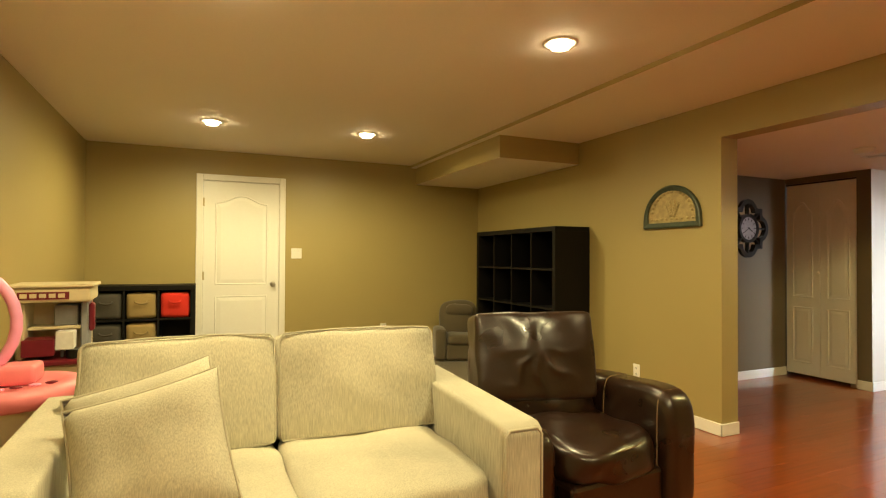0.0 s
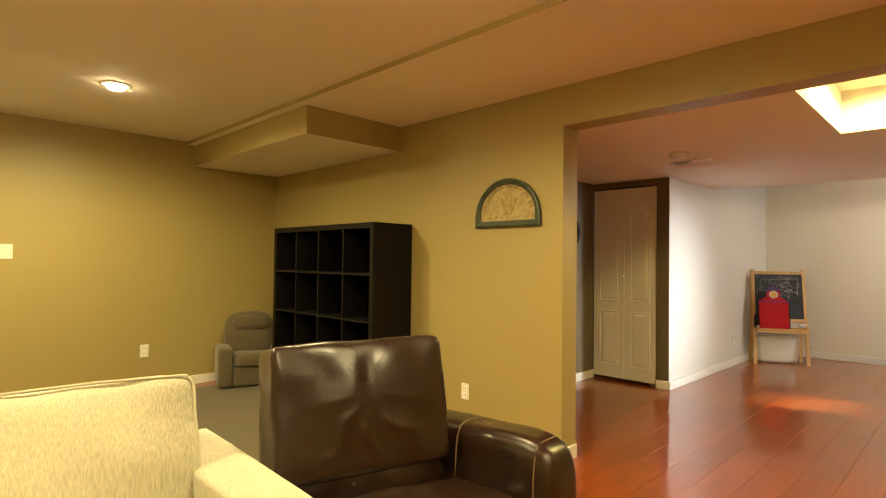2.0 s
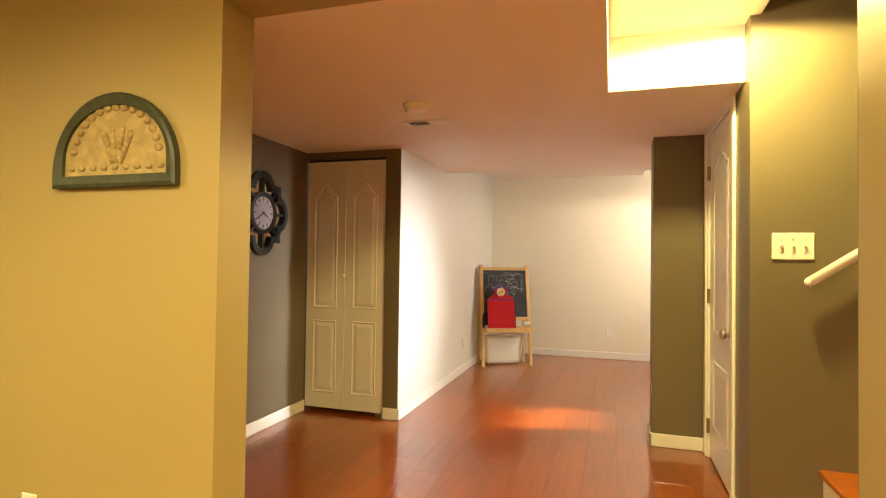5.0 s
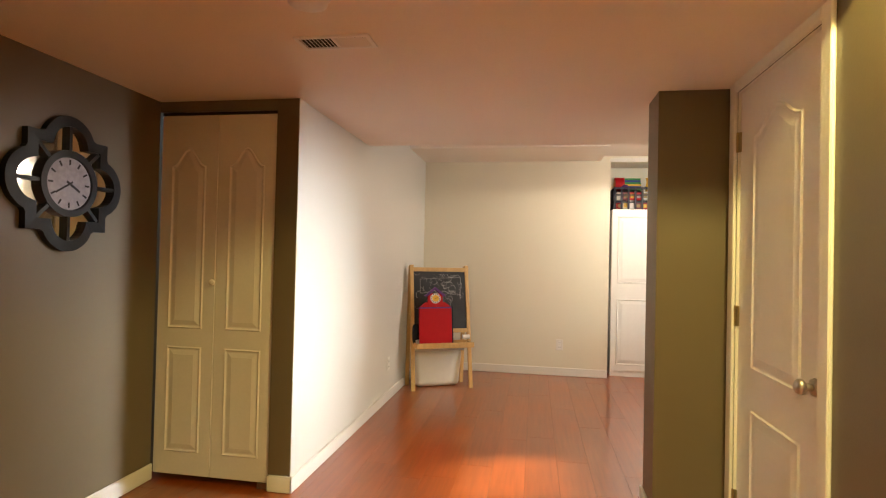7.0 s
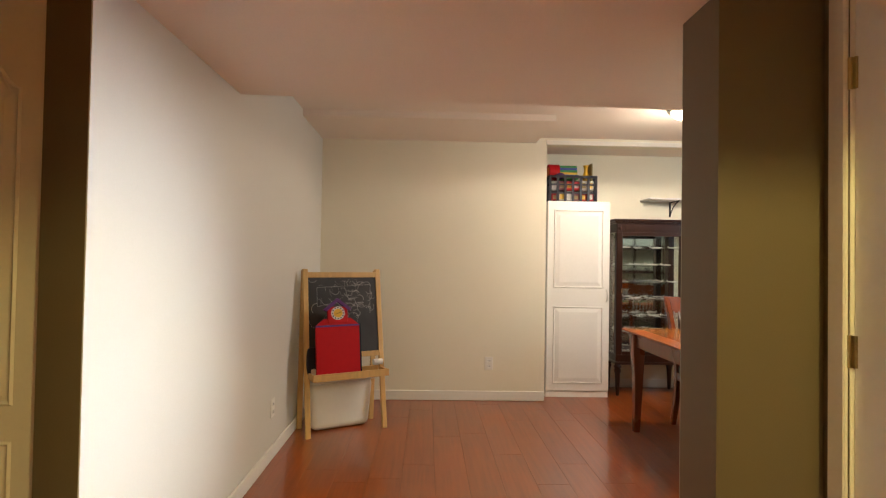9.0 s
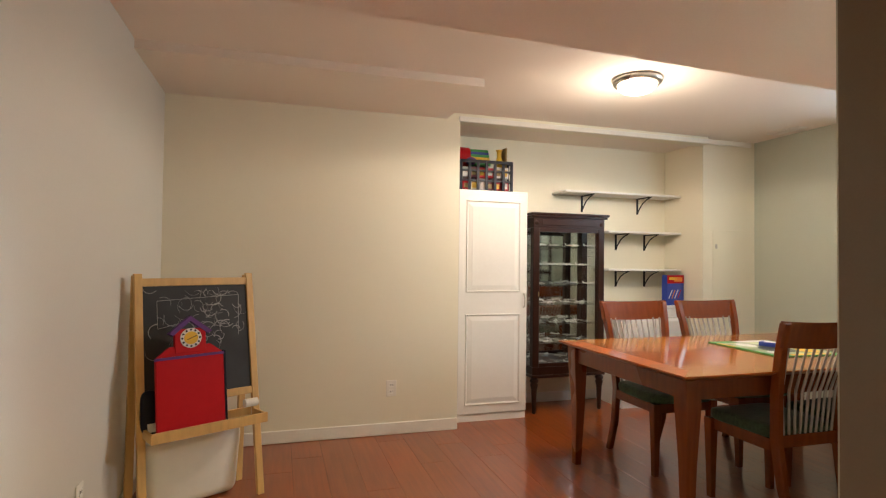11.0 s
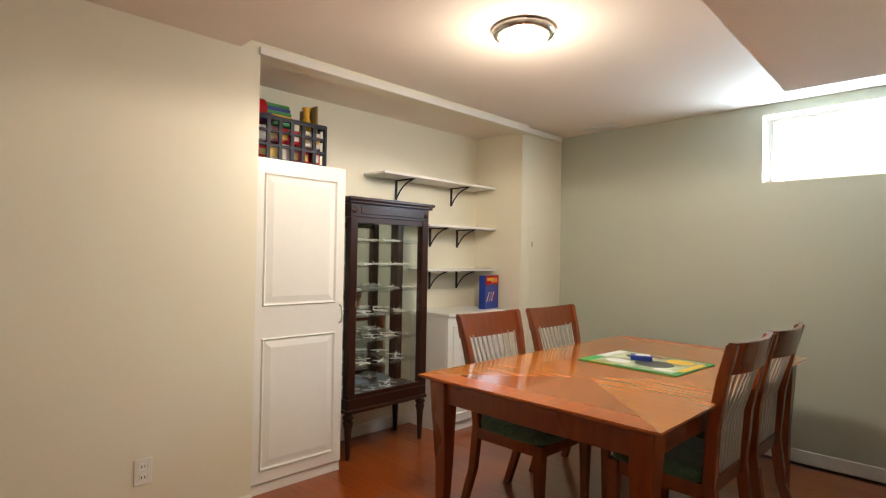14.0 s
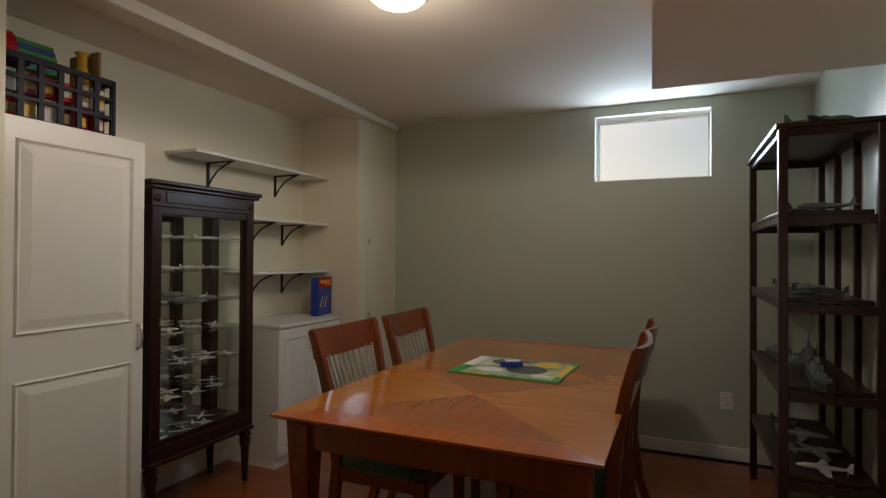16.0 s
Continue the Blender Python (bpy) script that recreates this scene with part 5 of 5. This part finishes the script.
def table():
    cx_, cy_ = (TX0 + TX1) / 2, (TY0 + TY1) / 2
    hx, hy = (TX1 - TX0) / 2, (TY1 - TY0) / 2
    ob = thing("dining_table", cx_, cy_, 0, "cherry dining table with inlaid veneer top", "table")
    bm = bmesh.new()
    rows = []
    for g, z in ((-0.035, TZ - 0.026), (0.0, TZ - 0.008), (0.0, TZ - 0.003)):
        rows.append([bm.verts.new((sx * (hx + g), sy * (hy + g), z)) for sx, sy in ((-1, -1), (1, -1), (1, 1), (-1, 1))])
    for a, b in zip(rows, rows[1:]):
        for i in range(4):
            bm.faces.new((a[i], a[(i + 1) % 4], b[(i + 1) % 4], b[i]))
    bm.faces.new(rows[0][::-1])
    bm.faces.new(rows[-1])
    top = part("tabletop", bm, CHERRY, ob)
    bw = 0.12
    veneers = [[(-hx, -hy), (hx, -hy), (hx - bw, -hy + bw), (-hx + bw, -hy + bw)], [(hx, -hy), (hx, hy), (hx - bw, hy - bw), (hx - bw, -hy + bw)], [(hx, hy), (-hx, hy), (-hx + bw, hy - bw), (hx - bw, hy - bw)], [(-hx, hy), (-hx, -hy), (-hx + bw, -hy + bw), (-hx + bw, hy - bw)]]
    fx, fy = hx - bw, hy - bw
    for s in (-1, 1):
        y0, y1 = sorted((0, s * fy))
        c = (0, (y0 + y1) / 2)
        q = [(-fx, y0), (fx, y0), (fx, y1), (-fx, y1)]
        for i in range(4):
            veneers.append([q[i], q[(i + 1) % 4], c])
    mats = [CHERRY, VENEER_A, CHERRY, VENEER_A] + [VENEER_A, VENEER_B, VENEER_A, VENEER_B, VENEER_B, VENEER_A, VENEER_B, VENEER_A]
    for pts, mt in zip(veneers, mats):
        bm = bmesh.new()
        prism(bm, pts, 2, TZ - 0.0028, TZ)
        part("veneer", bm, mt, top)
    ax, ay = hx - 0.075, hy - 0.075
    for b in ((-ax, ax, -ay - 0.012, -ay + 0.012), (-ax, ax, ay - 0.012, ay + 0.012), (-ax - 0.012, -ax + 0.012, -ay, ay), (ax - 0.012, ax + 0.012, -ay, ay)):
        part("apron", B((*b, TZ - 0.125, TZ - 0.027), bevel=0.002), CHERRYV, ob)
    for sx in (-1, 1):
        for sy in (-1, 1):
            bm = bmesh.new()
            x, y = sx * (hx - 0.085), sy * (hy - 0.085)
            rows = []
            for z, r, o in ((0, 0.021, 0.0), (0.35, 0.030, 0.006), (0.60, 0.042, 0.002), (TZ - 0.027, 0.046, 0.0)):
                rows.append([bm.verts.new((x + a * r - sx * o, y + b * r - sy * o, z)) for a, b in ((-1, -1), (1, -1), (1, 1), (-1, 1))])
            for a, b in zip(rows, rows[1:]):
                for i in range(4):
                    bm.faces.new((a[i], a[(i + 1) % 4], b[(i + 1) % 4], b[i]))
            bm.faces.new(rows[0][::-1])
            bm.faces.new(rows[-1])
            bmesh.ops.bevel(bm, geom=bm.edges[:], offset=0.003, segments=1, affect="EDGES")
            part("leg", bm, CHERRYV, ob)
    return ob


VENEER_A = material("cherry_veneer_light", (0.47, 0.155, 0.022), 0.14, vary=0.22, grain=9, stretch=(0.4, 6, 6), bump=0.0, coat=0.35)
VENEER_B = material("cherry_veneer_dark", (0.36, 0.095, 0.014), 0.14, vary=0.22, grain=9, stretch=(6, 0.4, 6), bump=0.0, coat=0.35)
table()


def dining_chair(m):
    """Local -y is the front; origin on the floor under the seat's centre."""
    ob = new("dining_chair")
    ob.matrix_world = m
    tagged(ob, "cherry slat-back dining chair with green damask seat", "chair", "chairs round the dining table")
    hw, fd, bd = 0.225, -0.22, 0.20
    crest_y = 0.30
    for s in (-1, 1):
        bm = bmesh.new()
        line = [(s * 0.185, 0.30, 0.0), (s * 0.19, 0.235, 0.20), (s * 0.195, 0.205, 0.43), (s * 0.212, 0.222, 0.66), (s * 0.232, 0.262, 0.86), (s * 0.245, crest_y, 1.0)]
        rings = []
        for i, (x, y, z) in enumerate(line):
            a, b = (0.018, 0.020 + 0.006 * (1 - abs(i - 2.5) / 2.5))
            rings.append([bm.verts.new((x + p * a, y + q * b, z)) for p, q in ((-1, -1), (1, -1), (1, 1), (-1, 1))])
        for a, b in zip(rings, rings[1:]):
            for i in range(4):
                bm.faces.new((a[i], a[(i + 1) % 4], b[(i + 1) % 4], b[i]))
        bm.faces.new(rings[0][::-1])
        bm.faces.new(rings[-1])
        bmesh.ops.bevel(bm, geom=bm.edges[:], offset=0.004, segments=1, affect="EDGES")
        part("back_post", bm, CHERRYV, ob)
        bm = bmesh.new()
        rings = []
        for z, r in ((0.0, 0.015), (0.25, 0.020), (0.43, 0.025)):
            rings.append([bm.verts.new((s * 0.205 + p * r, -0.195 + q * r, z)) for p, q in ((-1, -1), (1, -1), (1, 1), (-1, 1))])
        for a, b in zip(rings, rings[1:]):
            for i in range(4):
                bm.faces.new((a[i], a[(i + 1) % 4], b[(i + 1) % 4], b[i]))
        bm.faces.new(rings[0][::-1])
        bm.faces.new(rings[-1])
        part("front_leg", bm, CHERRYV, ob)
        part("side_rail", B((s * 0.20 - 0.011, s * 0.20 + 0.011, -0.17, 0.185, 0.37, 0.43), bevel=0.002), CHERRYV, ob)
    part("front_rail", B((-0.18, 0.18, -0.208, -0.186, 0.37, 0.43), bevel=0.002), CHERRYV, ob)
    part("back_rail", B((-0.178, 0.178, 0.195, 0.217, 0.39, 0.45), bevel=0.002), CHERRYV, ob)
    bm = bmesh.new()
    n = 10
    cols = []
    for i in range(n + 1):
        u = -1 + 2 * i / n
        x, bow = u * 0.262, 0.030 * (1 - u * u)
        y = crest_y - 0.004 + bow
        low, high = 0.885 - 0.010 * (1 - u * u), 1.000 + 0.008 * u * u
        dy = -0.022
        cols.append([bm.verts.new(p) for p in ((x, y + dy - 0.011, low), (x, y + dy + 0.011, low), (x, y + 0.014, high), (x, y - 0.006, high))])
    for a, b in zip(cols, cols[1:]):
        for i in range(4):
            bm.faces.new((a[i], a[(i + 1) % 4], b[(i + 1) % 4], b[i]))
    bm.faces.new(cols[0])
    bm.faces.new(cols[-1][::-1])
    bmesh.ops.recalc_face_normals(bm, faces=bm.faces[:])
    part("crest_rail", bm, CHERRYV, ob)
    for i in range(10):
        u = -1 + 2 * i / 9
        bow = 0.030 * (1 - u * u)
        bm = bmesh.new()
        tube(bm, [(u * 0.152, 0.206, 0.445), (u * 0.172, 0.214 + bow * 0.45, 0.66), (u * 0.196, crest_y - 0.024 + bow, 0.89)], [0.0062, 0.0072, 0.0056], 6)
        part("spindle", bm, SPINDLE, ob)
    bm = bmesh.new()
    cushion(bm, 0.435, 0.42, 0.07, pose(0, -0.012, 0.452), puff=0.02, n=7, power=7, lumps=0.003)
    part("seat", bm, SEATGREEN, ob, "dark green damask seat", soft=True)
    return ob


SPINDLE = material("grey_satin_spindle", (0.34, 0.31, 0.27), 0.28, vary=0.2, grain=12, coat=0.2)
chair = dining_chair(pose(8.24, -0.035, 0.0, 0, 0, -90))
copy_thing(chair, pose(8.235, -0.648, 0.0, 0, 0, -89))
copy_thing(chair, pose(7.535, -0.15, 0.0, 0, 0, 90))
copy_thing(chair, pose(7.53, -0.68, 0.0, 0, 0, 90))


def game_board():
    ob = thing("board_game", 7.85, -0.51, TZ + 0.0005, "green illustrated game board lying on table", "board game", "", -3)
    part("board", B((-0.27, 0.27, -0.225, 0.225, 0, 0.006), bevel=0.001), GREEN, ob)
    part("printed_panel", B((-0.235, 0.20, -0.205, 0.205, 0.006, 0.0072)), BOARDART, ob)
    part("title_bar", B((0.06, 0.20, 0.208, 0.222, 0.006, 0.0075)), YELLOW, ob)
    part("title_patch", B((0.205, 0.265, -0.2, 0.05, 0.006, 0.0075)), PAPER, ob)
    part("yellow_patch", B((-0.262, -0.225, -0.15, 0.12, 0.006, 0.0074)), YELLOW, ob)
    for (x, y, rx, ry, mt) in ((-0.07, 0.04, 0.10, 0.09, MODELDARK), (0.09, -0.10, 0.07, 0.06, MODELDARK), (-0.14, -0.11, 0.07, 0.06, YELLOW), (0.10, 0.10, 0.07, 0.05, PAPER), (-0.17, 0.15, 0.05, 0.03, PAPER), (0.02, -0.15, 0.05, 0.03, MAROON)):
        bm = bmesh.new()
        cyl(bm, (0, 0, 0.0072), (0, 0, 0.0082), 1.0, n=20)
        bmesh.ops.transform(bm, matrix=Matrix.Translation((x, y, 0)) @ Matrix.Diagonal((rx, ry, 1, 1)), verts=bm.verts[:])
        part("printed_shape", bm, mt, ob)
    bx_ = thing("card_box", 7.88, -0.53, TZ + 0.009, "small blue and white card box on board", "box", "", 24)
    part("carton", B((-0.055, 0.055, -0.035, 0.035, 0, 0.025), bevel=0.002), BLUE, bx_)
    part("label_patch", B((-0.045, 0.03, -0.025, 0.025, 0.025, 0.0262)), PAPER, bx_)


BOARDART = material("printed_board_art", (0.34, 0.38, 0.22), 0.4, vary=1.0, grain=9, stain=6)
game_board()


# easel corner
def easel():
    base = pose(8.265, 2.668, 0.0, 0, 0, -62)
    ob = thing("easel", 8.265, 2.668, 0, "pine children's easel with scribbled chalkboard", "easel", "", -62)
    hw, lean, zt = 0.29, 0.19, 1.185

    def beam(p, q, wx, wy, name, mat=PINE):
        p, q = Vector(p), Vector(q)
        bm = bmesh.new()
        rows = [[bm.verts.new(c + Vector((a * wx / 2, b * wy / 2, 0))) for a, b in ((-1, -1), (1, -1), (1, 1), (-1, 1))] for c in (p, q)]
        for i in range(4):
            bm.faces.new((rows[0][i], rows[0][(i + 1) % 4], rows[1][(i + 1) % 4], rows[1][i]))
        bm.faces.new(rows[0][::-1])
        bm.faces.new(rows[1])
        bmesh.ops.bevel(bm, geom=bm.edges[:], offset=0.003, segments=1, affect="EDGES")
        return part(name, bm, mat, ob)
    for s in (-1, 1):
        beam((s * hw, 0, 0), (s * hw * 0.98, lean, zt), 0.038, 0.024, "front_leg")
        beam((s * hw * 0.98, lean + 0.07, 0), (s * hw * 0.98, lean + 0.028, zt - 0.01), 0.038, 0.024, "rear_leg")

    def on(z):
        return lean * z / zt
    tilt = math.degrees(math.atan(lean / zt))
    fr = pose(0, 0, 0, -tilt)
    for nm, z0, z1 in (("top_rail", 1.135, 1.175), ("bottom_rail", 0.535, 0.575)):
        bm = B((-hw + 0.02, hw - 0.02, -0.010, 0.012, z0, z1), bevel=0.002)
        bmesh.ops.transform(bm, matrix=fr, verts=bm.verts[:])
        part(nm, bm, PINE, ob)
    bm = B((-hw + 0.018, hw - 0.018, -0.002, 0.006, 0.57, 1.14))
    bmesh.ops.transform(bm, matrix=fr, verts=bm.verts[:])
    board = part("chalkboard", bm, CHALK, ob, "scribbled slate chalkboard")
    rnd = random.Random(21)
    for i in range(85):
        x, z = rnd.gauss(0.02, 0.11), rnd.gauss(0.93, 0.11)
        x, z = max(-0.24, min(0.24, x)), max(0.62, min(1.10, z))
        a, ln = rnd.uniform(0, 6.28), rnd.uniform(0.03, 0.12)
        pts = []
        for k in range(6):
            t_ = k / 5 - 0.5
            px = max(-0.26, min(0.26, x + math.cos(a + t_ * 1.2) * ln * t_))
            pz = max(0.59, min(1.12, z + math.sin(a + t_ * 1.2) * ln * t_))
            pts.append(fr @ Vector((px, -0.0025, pz)))
        bm = bmesh.new()
        tube(bm, pts, rnd.choice((0.0007, 0.001, 0.0015, 0.0024)), 4)
        part("chalk_line", bm, CHALKLINE, board)
    for a, b in (((-0.20, 1.06), (0.22, 1.08)), ((0.22, 1.08), (0.21, 0.86)), ((-0.20, 1.06), (-0.20, 0.92)), ((-0.20, 0.92), (-0.05, 0.95))):
        bm = bmesh.new()
        tube(bm, [fr @ Vector((a[0], -0.0025, a[1])), fr @ Vector((b[0], -0.0025, b[1]))], 0.0014, 4)
        part("chalk_line", bm, CHALKLINE, board)
    tz = 0.405
    part("tray_front", B((-hw + 0.006, hw - 0.006, -0.080, -0.066, tz, tz + 0.05), bevel=0.002), PINE, ob)
    part("tray_back", B((-hw + 0.02, hw - 0.02, 0.085, 0.098, tz, tz + 0.05), bevel=0.002), PINE, ob)
    part("tray_bottom", B((-hw + 0.02, hw - 0.02, -0.066, 0.085, tz, tz + 0.008)), PINE, ob)
    for s in (-1, 1):
        a, b = sorted((s * (hw - 0.006), s * (hw - 0.019)))
        part("tray_side", B((a, b, -0.066, 0.085, tz, tz + 0.045), bevel=0.002), PINE, ob)
    bm = bmesh.new()
    cyl(bm, (hw - 0.09, 0.02, tz + 0.09), (hw - 0.02, 0.02, tz + 0.09), 0.022, n=14)
    part("paper_roll_end", bm, PAPER, ob)

    # toy school house propped on the tray
    hs = thing("toy_schoolhouse", 0, 0, 0, "red cardboard toy schoolhouse with yellow clock", "toy")
    hs.matrix_world = base @ pose(-0.085, -0.045, tz + 0.0085, -7, 0, 3) @ Matrix.Diagonal((1, 1, 0.93, 1))
    part("front_panel", B((-0.165, 0.165, 0.0, 0.022, 0.0, 0.40), bevel=0.003), RED, hs)
    part("side_edge", B((0.1655, 0.175, -0.001, 0.023, 0.0, 0.41)), NAVY, hs)
    part("eave", B((-0.172, 0.1655, -0.004, 0.0, 0.392, 0.405)), PURPLE, hs)
    bm = bmesh.new()
    prism(bm, [(-0.16, 0.406), (0.16, 0.406), (0.10, 0.455), (-0.10, 0.455)], 1, 0.004, 0.022)
    part("roof", bm, RED, hs)
    part("tower", B((-0.075, 0.075, -0.002, 0.020, 0.42, 0.545), bevel=0.002), RED, hs)
    bm = bmesh.new()
    prism(bm, [(-0.105, 0.525), (-0.085, 0.512), (0, 0.585), (0.085, 0.512), (0.105, 0.525), (0, 0.612)], 1, -0.008, 0.024)
    part("tower_roof", bm, PURPLE, hs)
    bm = bmesh.new()
    cyl(bm, (0, -0.002, 0.495), (0, -0.006, 0.495), 0.052, n=28)
    dial = part("dial_rim", bm, PAPER, hs)
    bm = bmesh.new()
    cyl(bm, (0, -0.006, 0.495), (0, -0.008, 0.495), 0.034, n=24)
    part("clock_dial", bm, YELLOW, hs, "yellow clock dial")
    for k in range(12):
        a = k * math.pi / 6
        bm = bmesh.new()
        ball(bm, (0.043 * math.cos(a), -0.0068, 0.495 + 0.043 * math.sin(a)), 0.0055, 0.001, 0.0055, 8)
        part("hour_dot", bm, NAVY, dial)
    bm = bmesh.new()
    tube(bm, [(-0.02, -0.009, 0.487), (0.026, -0.009, 0.505)], 0.002, 4)
    part("clock_hand", bm, IRON, hs)
    bag = thing("pencil_case", 0, 0, 0, "navy pencil case hanging behind toy schoolhouse", "pencil case")
    bag.matrix_world = base @ pose(-0.225, 0.05, tz + 0.0085, -7, 0, 0)
    bm = bmesh.new()
    cushion(bm, 0.13, 0.04, 0.21, pose(0, 0, 0.105), puff=0.3, n=6, power=5, lumps=0.004)
    part("pouch", bm, NAVY, bag, soft=True)
    part("label_patch", B((-0.045, 0.03, -0.034, -0.029, 0.02, 0.06)), PAPER, bag)
    # white storage tub behind
    tb = thing("storage_tub", 0, 0, 0, "white translucent plastic storage tub on floor", "storage tub")
    tb.matrix_world = base @ pose(0.0, 0.205, 0.0, 0, 0, 0)
    bm = bmesh.new()
    bx(bm, -0.255, 0.245, -0.09, 0.10, 0.0, 0.36, bevel=0.05, seg=4)
    for v in bm.verts:
        k = 0.88 + 0.12 * v.co.z / 0.36
        v.co.x *= k
    part("tub", bm, TUB, tb, soft=True)
    bm = bmesh.new()
    tube(bm, [(-0.26, -0.095, 0.36), (0.25, -0.095, 0.36), (0.25, 0.105, 0.36), (-0.26, 0.105, 0.36)], 0.010, 8, closed=True)
    part("rim", bm, TUB, tb, soft=True)


easel()


# display rack
def rack():
    ob = thing("display_rack", 6.515, -1.12, 0, "dark wooden five-shelf display rack of model aircraft", "shelf")
    hx, hy, h = 0.175, 0.505, 1.885
    for sx in (-1, 1):
        for sy in (-1, 1):
            part("post", B((sx * hx - 0.018, sx * hx + 0.018, sy * hy - 0.018, sy * hy + 0.018, 0, h), bevel=0.004), DARKWOOD, ob)
    for y in (-0.17, 0.17):
        part("post", B((-hx - 0.016, -hx + 0.016, y - 0.016, y + 0.016, 0, h), bevel=0.003), DARKWOOD, ob)
    for k in range(5):
        z = 0.37 + 0.38 * k
        part("shelf", B((-hx + 0.020, hx + 0.012, -hy + 0.019, hy - 0.019, z, z + 0.02), bevel=0.003) if k < 4 else B((-hx - 0.03, hx + 0.03, -hy - 0.03, hy + 0.03, h + 0.001, h + 0.021), bevel=0.003), DARKWOOD, ob)
        for sy in (-1, 1):
            part("rail", B((-hx + 0.018, hx - 0.018, sy * hy - 0.010, sy * hy + 0.010, z - 0.04, z - 0.001), bevel=0.002), DARKWOOD, ob)
        for sx in (-1, 1):
            part("stile", B((sx * hx - 0.008, sx * hx + 0.008, -hy + 0.018, hy - 0.018, z - 0.03, z - 0.001), bevel=0.002), DARKWOOD, ob)


rack()
BIG = [(0.34, 0.32, 5, MODELGREEN, "olive green model aeroplane on display rack"), (0.30, 0.26, 6, MODELDARK, "dark model aeroplane on display rack"), (0.32, 0.30, 7, MODEL, "grey model aeroplane on display rack"), (0.28, 0.26, 8, MODELWHITE, "silver white model aeroplane on display rack")]
BIGM = [airplane_mesh(s, l, k, m) for s, l, k, m, _ in BIG]
rnd_r = random.Random(3)
for k, z in ((0, 0.3905), (1, 0.7705), (2, 1.1505), (3, 1.5305), (4, 1.9065)):
    if k == 1:
        continue
    for i, y in enumerate((-1.46, -1.20, -0.94, -0.72)):
        which = (0 if (k == 4 and i >= 2) else rnd_r.choice((1, 1, 1, 2, 2, 3)))
        o = new("model_airplane", BIGM[which])
        o.matrix_world = pose(6.52 + rnd_r.uniform(-0.02, 0.02), y, z, 0, 0, rnd_r.choice((-1, 1)) * rnd_r.uniform(60, 120)) @ Matrix.Diagonal((0.8, 0.8, 0.8, 1))
        tagged(o, BIG[which][4], "model airplane", "model aircraft on the display rack")


def model_ship(y, m, s=1.0):
    ob = new("model_ship")
    ob.matrix_world = m
    tagged(ob, "dark model warship on the display rack", "model ship", "model ships on the display rack")
    bm = bmesh.new()
    prism(bm, [(-0.30, 0.0), (-0.22, 0.035), (0.24, 0.04), (0.30, 0.0), (0.24, -0.04), (-0.22, -0.035)], 2, 0.0, 0.035)
    part("hull", bm, MODELDARK, ob)
    part("deck", B((-0.22, 0.22, -0.03, 0.03, 0.0351, 0.042)), MODEL, ob)
    part("bridge", B((-0.05, 0.06, -0.018, 0.018, 0.0421, 0.075), (-0.02, 0.02, -0.01, 0.01, 0.0751, 0.10), bevel=0.003), MODEL, ob)
    bm = bmesh.new()
    cyl(bm, (0.0, 0, 0.10), (0.0, 0, 0.16), 0.002, n=6)
    cyl(bm, (0.09, 0, 0.042), (0.09, 0, 0.12), 0.002, n=6)
    part("mast", bm, MODELDARK, ob)
    for x in (-0.16, -0.10, 0.13, 0.18):
        bm = B((x - 0.015, x + 0.015, -0.012, 0.012, 0.0421, 0.058))
        cyl(bm, (x, 0, 0.052), (x + (0.04 if x > 0 else -0.04), 0, 0.054), 0.003, n=6)
        part("gun_turret", bm, MODEL, ob)
    return ob


model_ship(0, pose(6.46, -1.34, 0.7705, 0, 0, 78))
model_ship(0, pose(6.58, -1.28, 0.7705, 0, 0, 96))
model_ship(0, pose(6.52, -0.85, 0.7705, 0, 0, 85))


# laminate planks, laid last
def planks():
    floor = bpy.data.objects["floor"]
    rnd = random.Random(12)
    wid, ln = 0.193, 1.22
    bm = bmesh.new()
    bx(bm, 0.0004, ln - 0.0004, 0.0004, wid - 0.0004, -0.011, 0.0, bevel=0.0006)
    me = bpy.data.meshes.new("plank")
    bm.to_mesh(me)
    bm.free()
    me.materials.append(PLANK)
    rest = bmesh.new()
    for r in range(45):
        y = -2.2 + r * wid
        x = XW - 0.1 - rnd.uniform(0, ln)
        while x < 9.85:
            mid = x + ln / 2
            x0, x1 = max(x, XW - 0.1), min(x + ln, 9.86)
            whole = x1 - x0 > ln - 0.001
            if mid > 3.3 and -2.0 < y < 3.95 and whole:
                o = new("plank", me)
                o.parent = floor
                o.location = (x, y, 0)
            elif x1 - x0 > 0.01 and (mid <= 3.9 or -2.0 < y < 3.95):
                bx(rest, x0 + 0.0008, x1 - 0.0008, y + 0.0008, y + wid - 0.0008, -0.011, 0.0)
            x += ln
    tagged(part("plank_field", rest, PLANK, floor), kind="stuff")


planks()
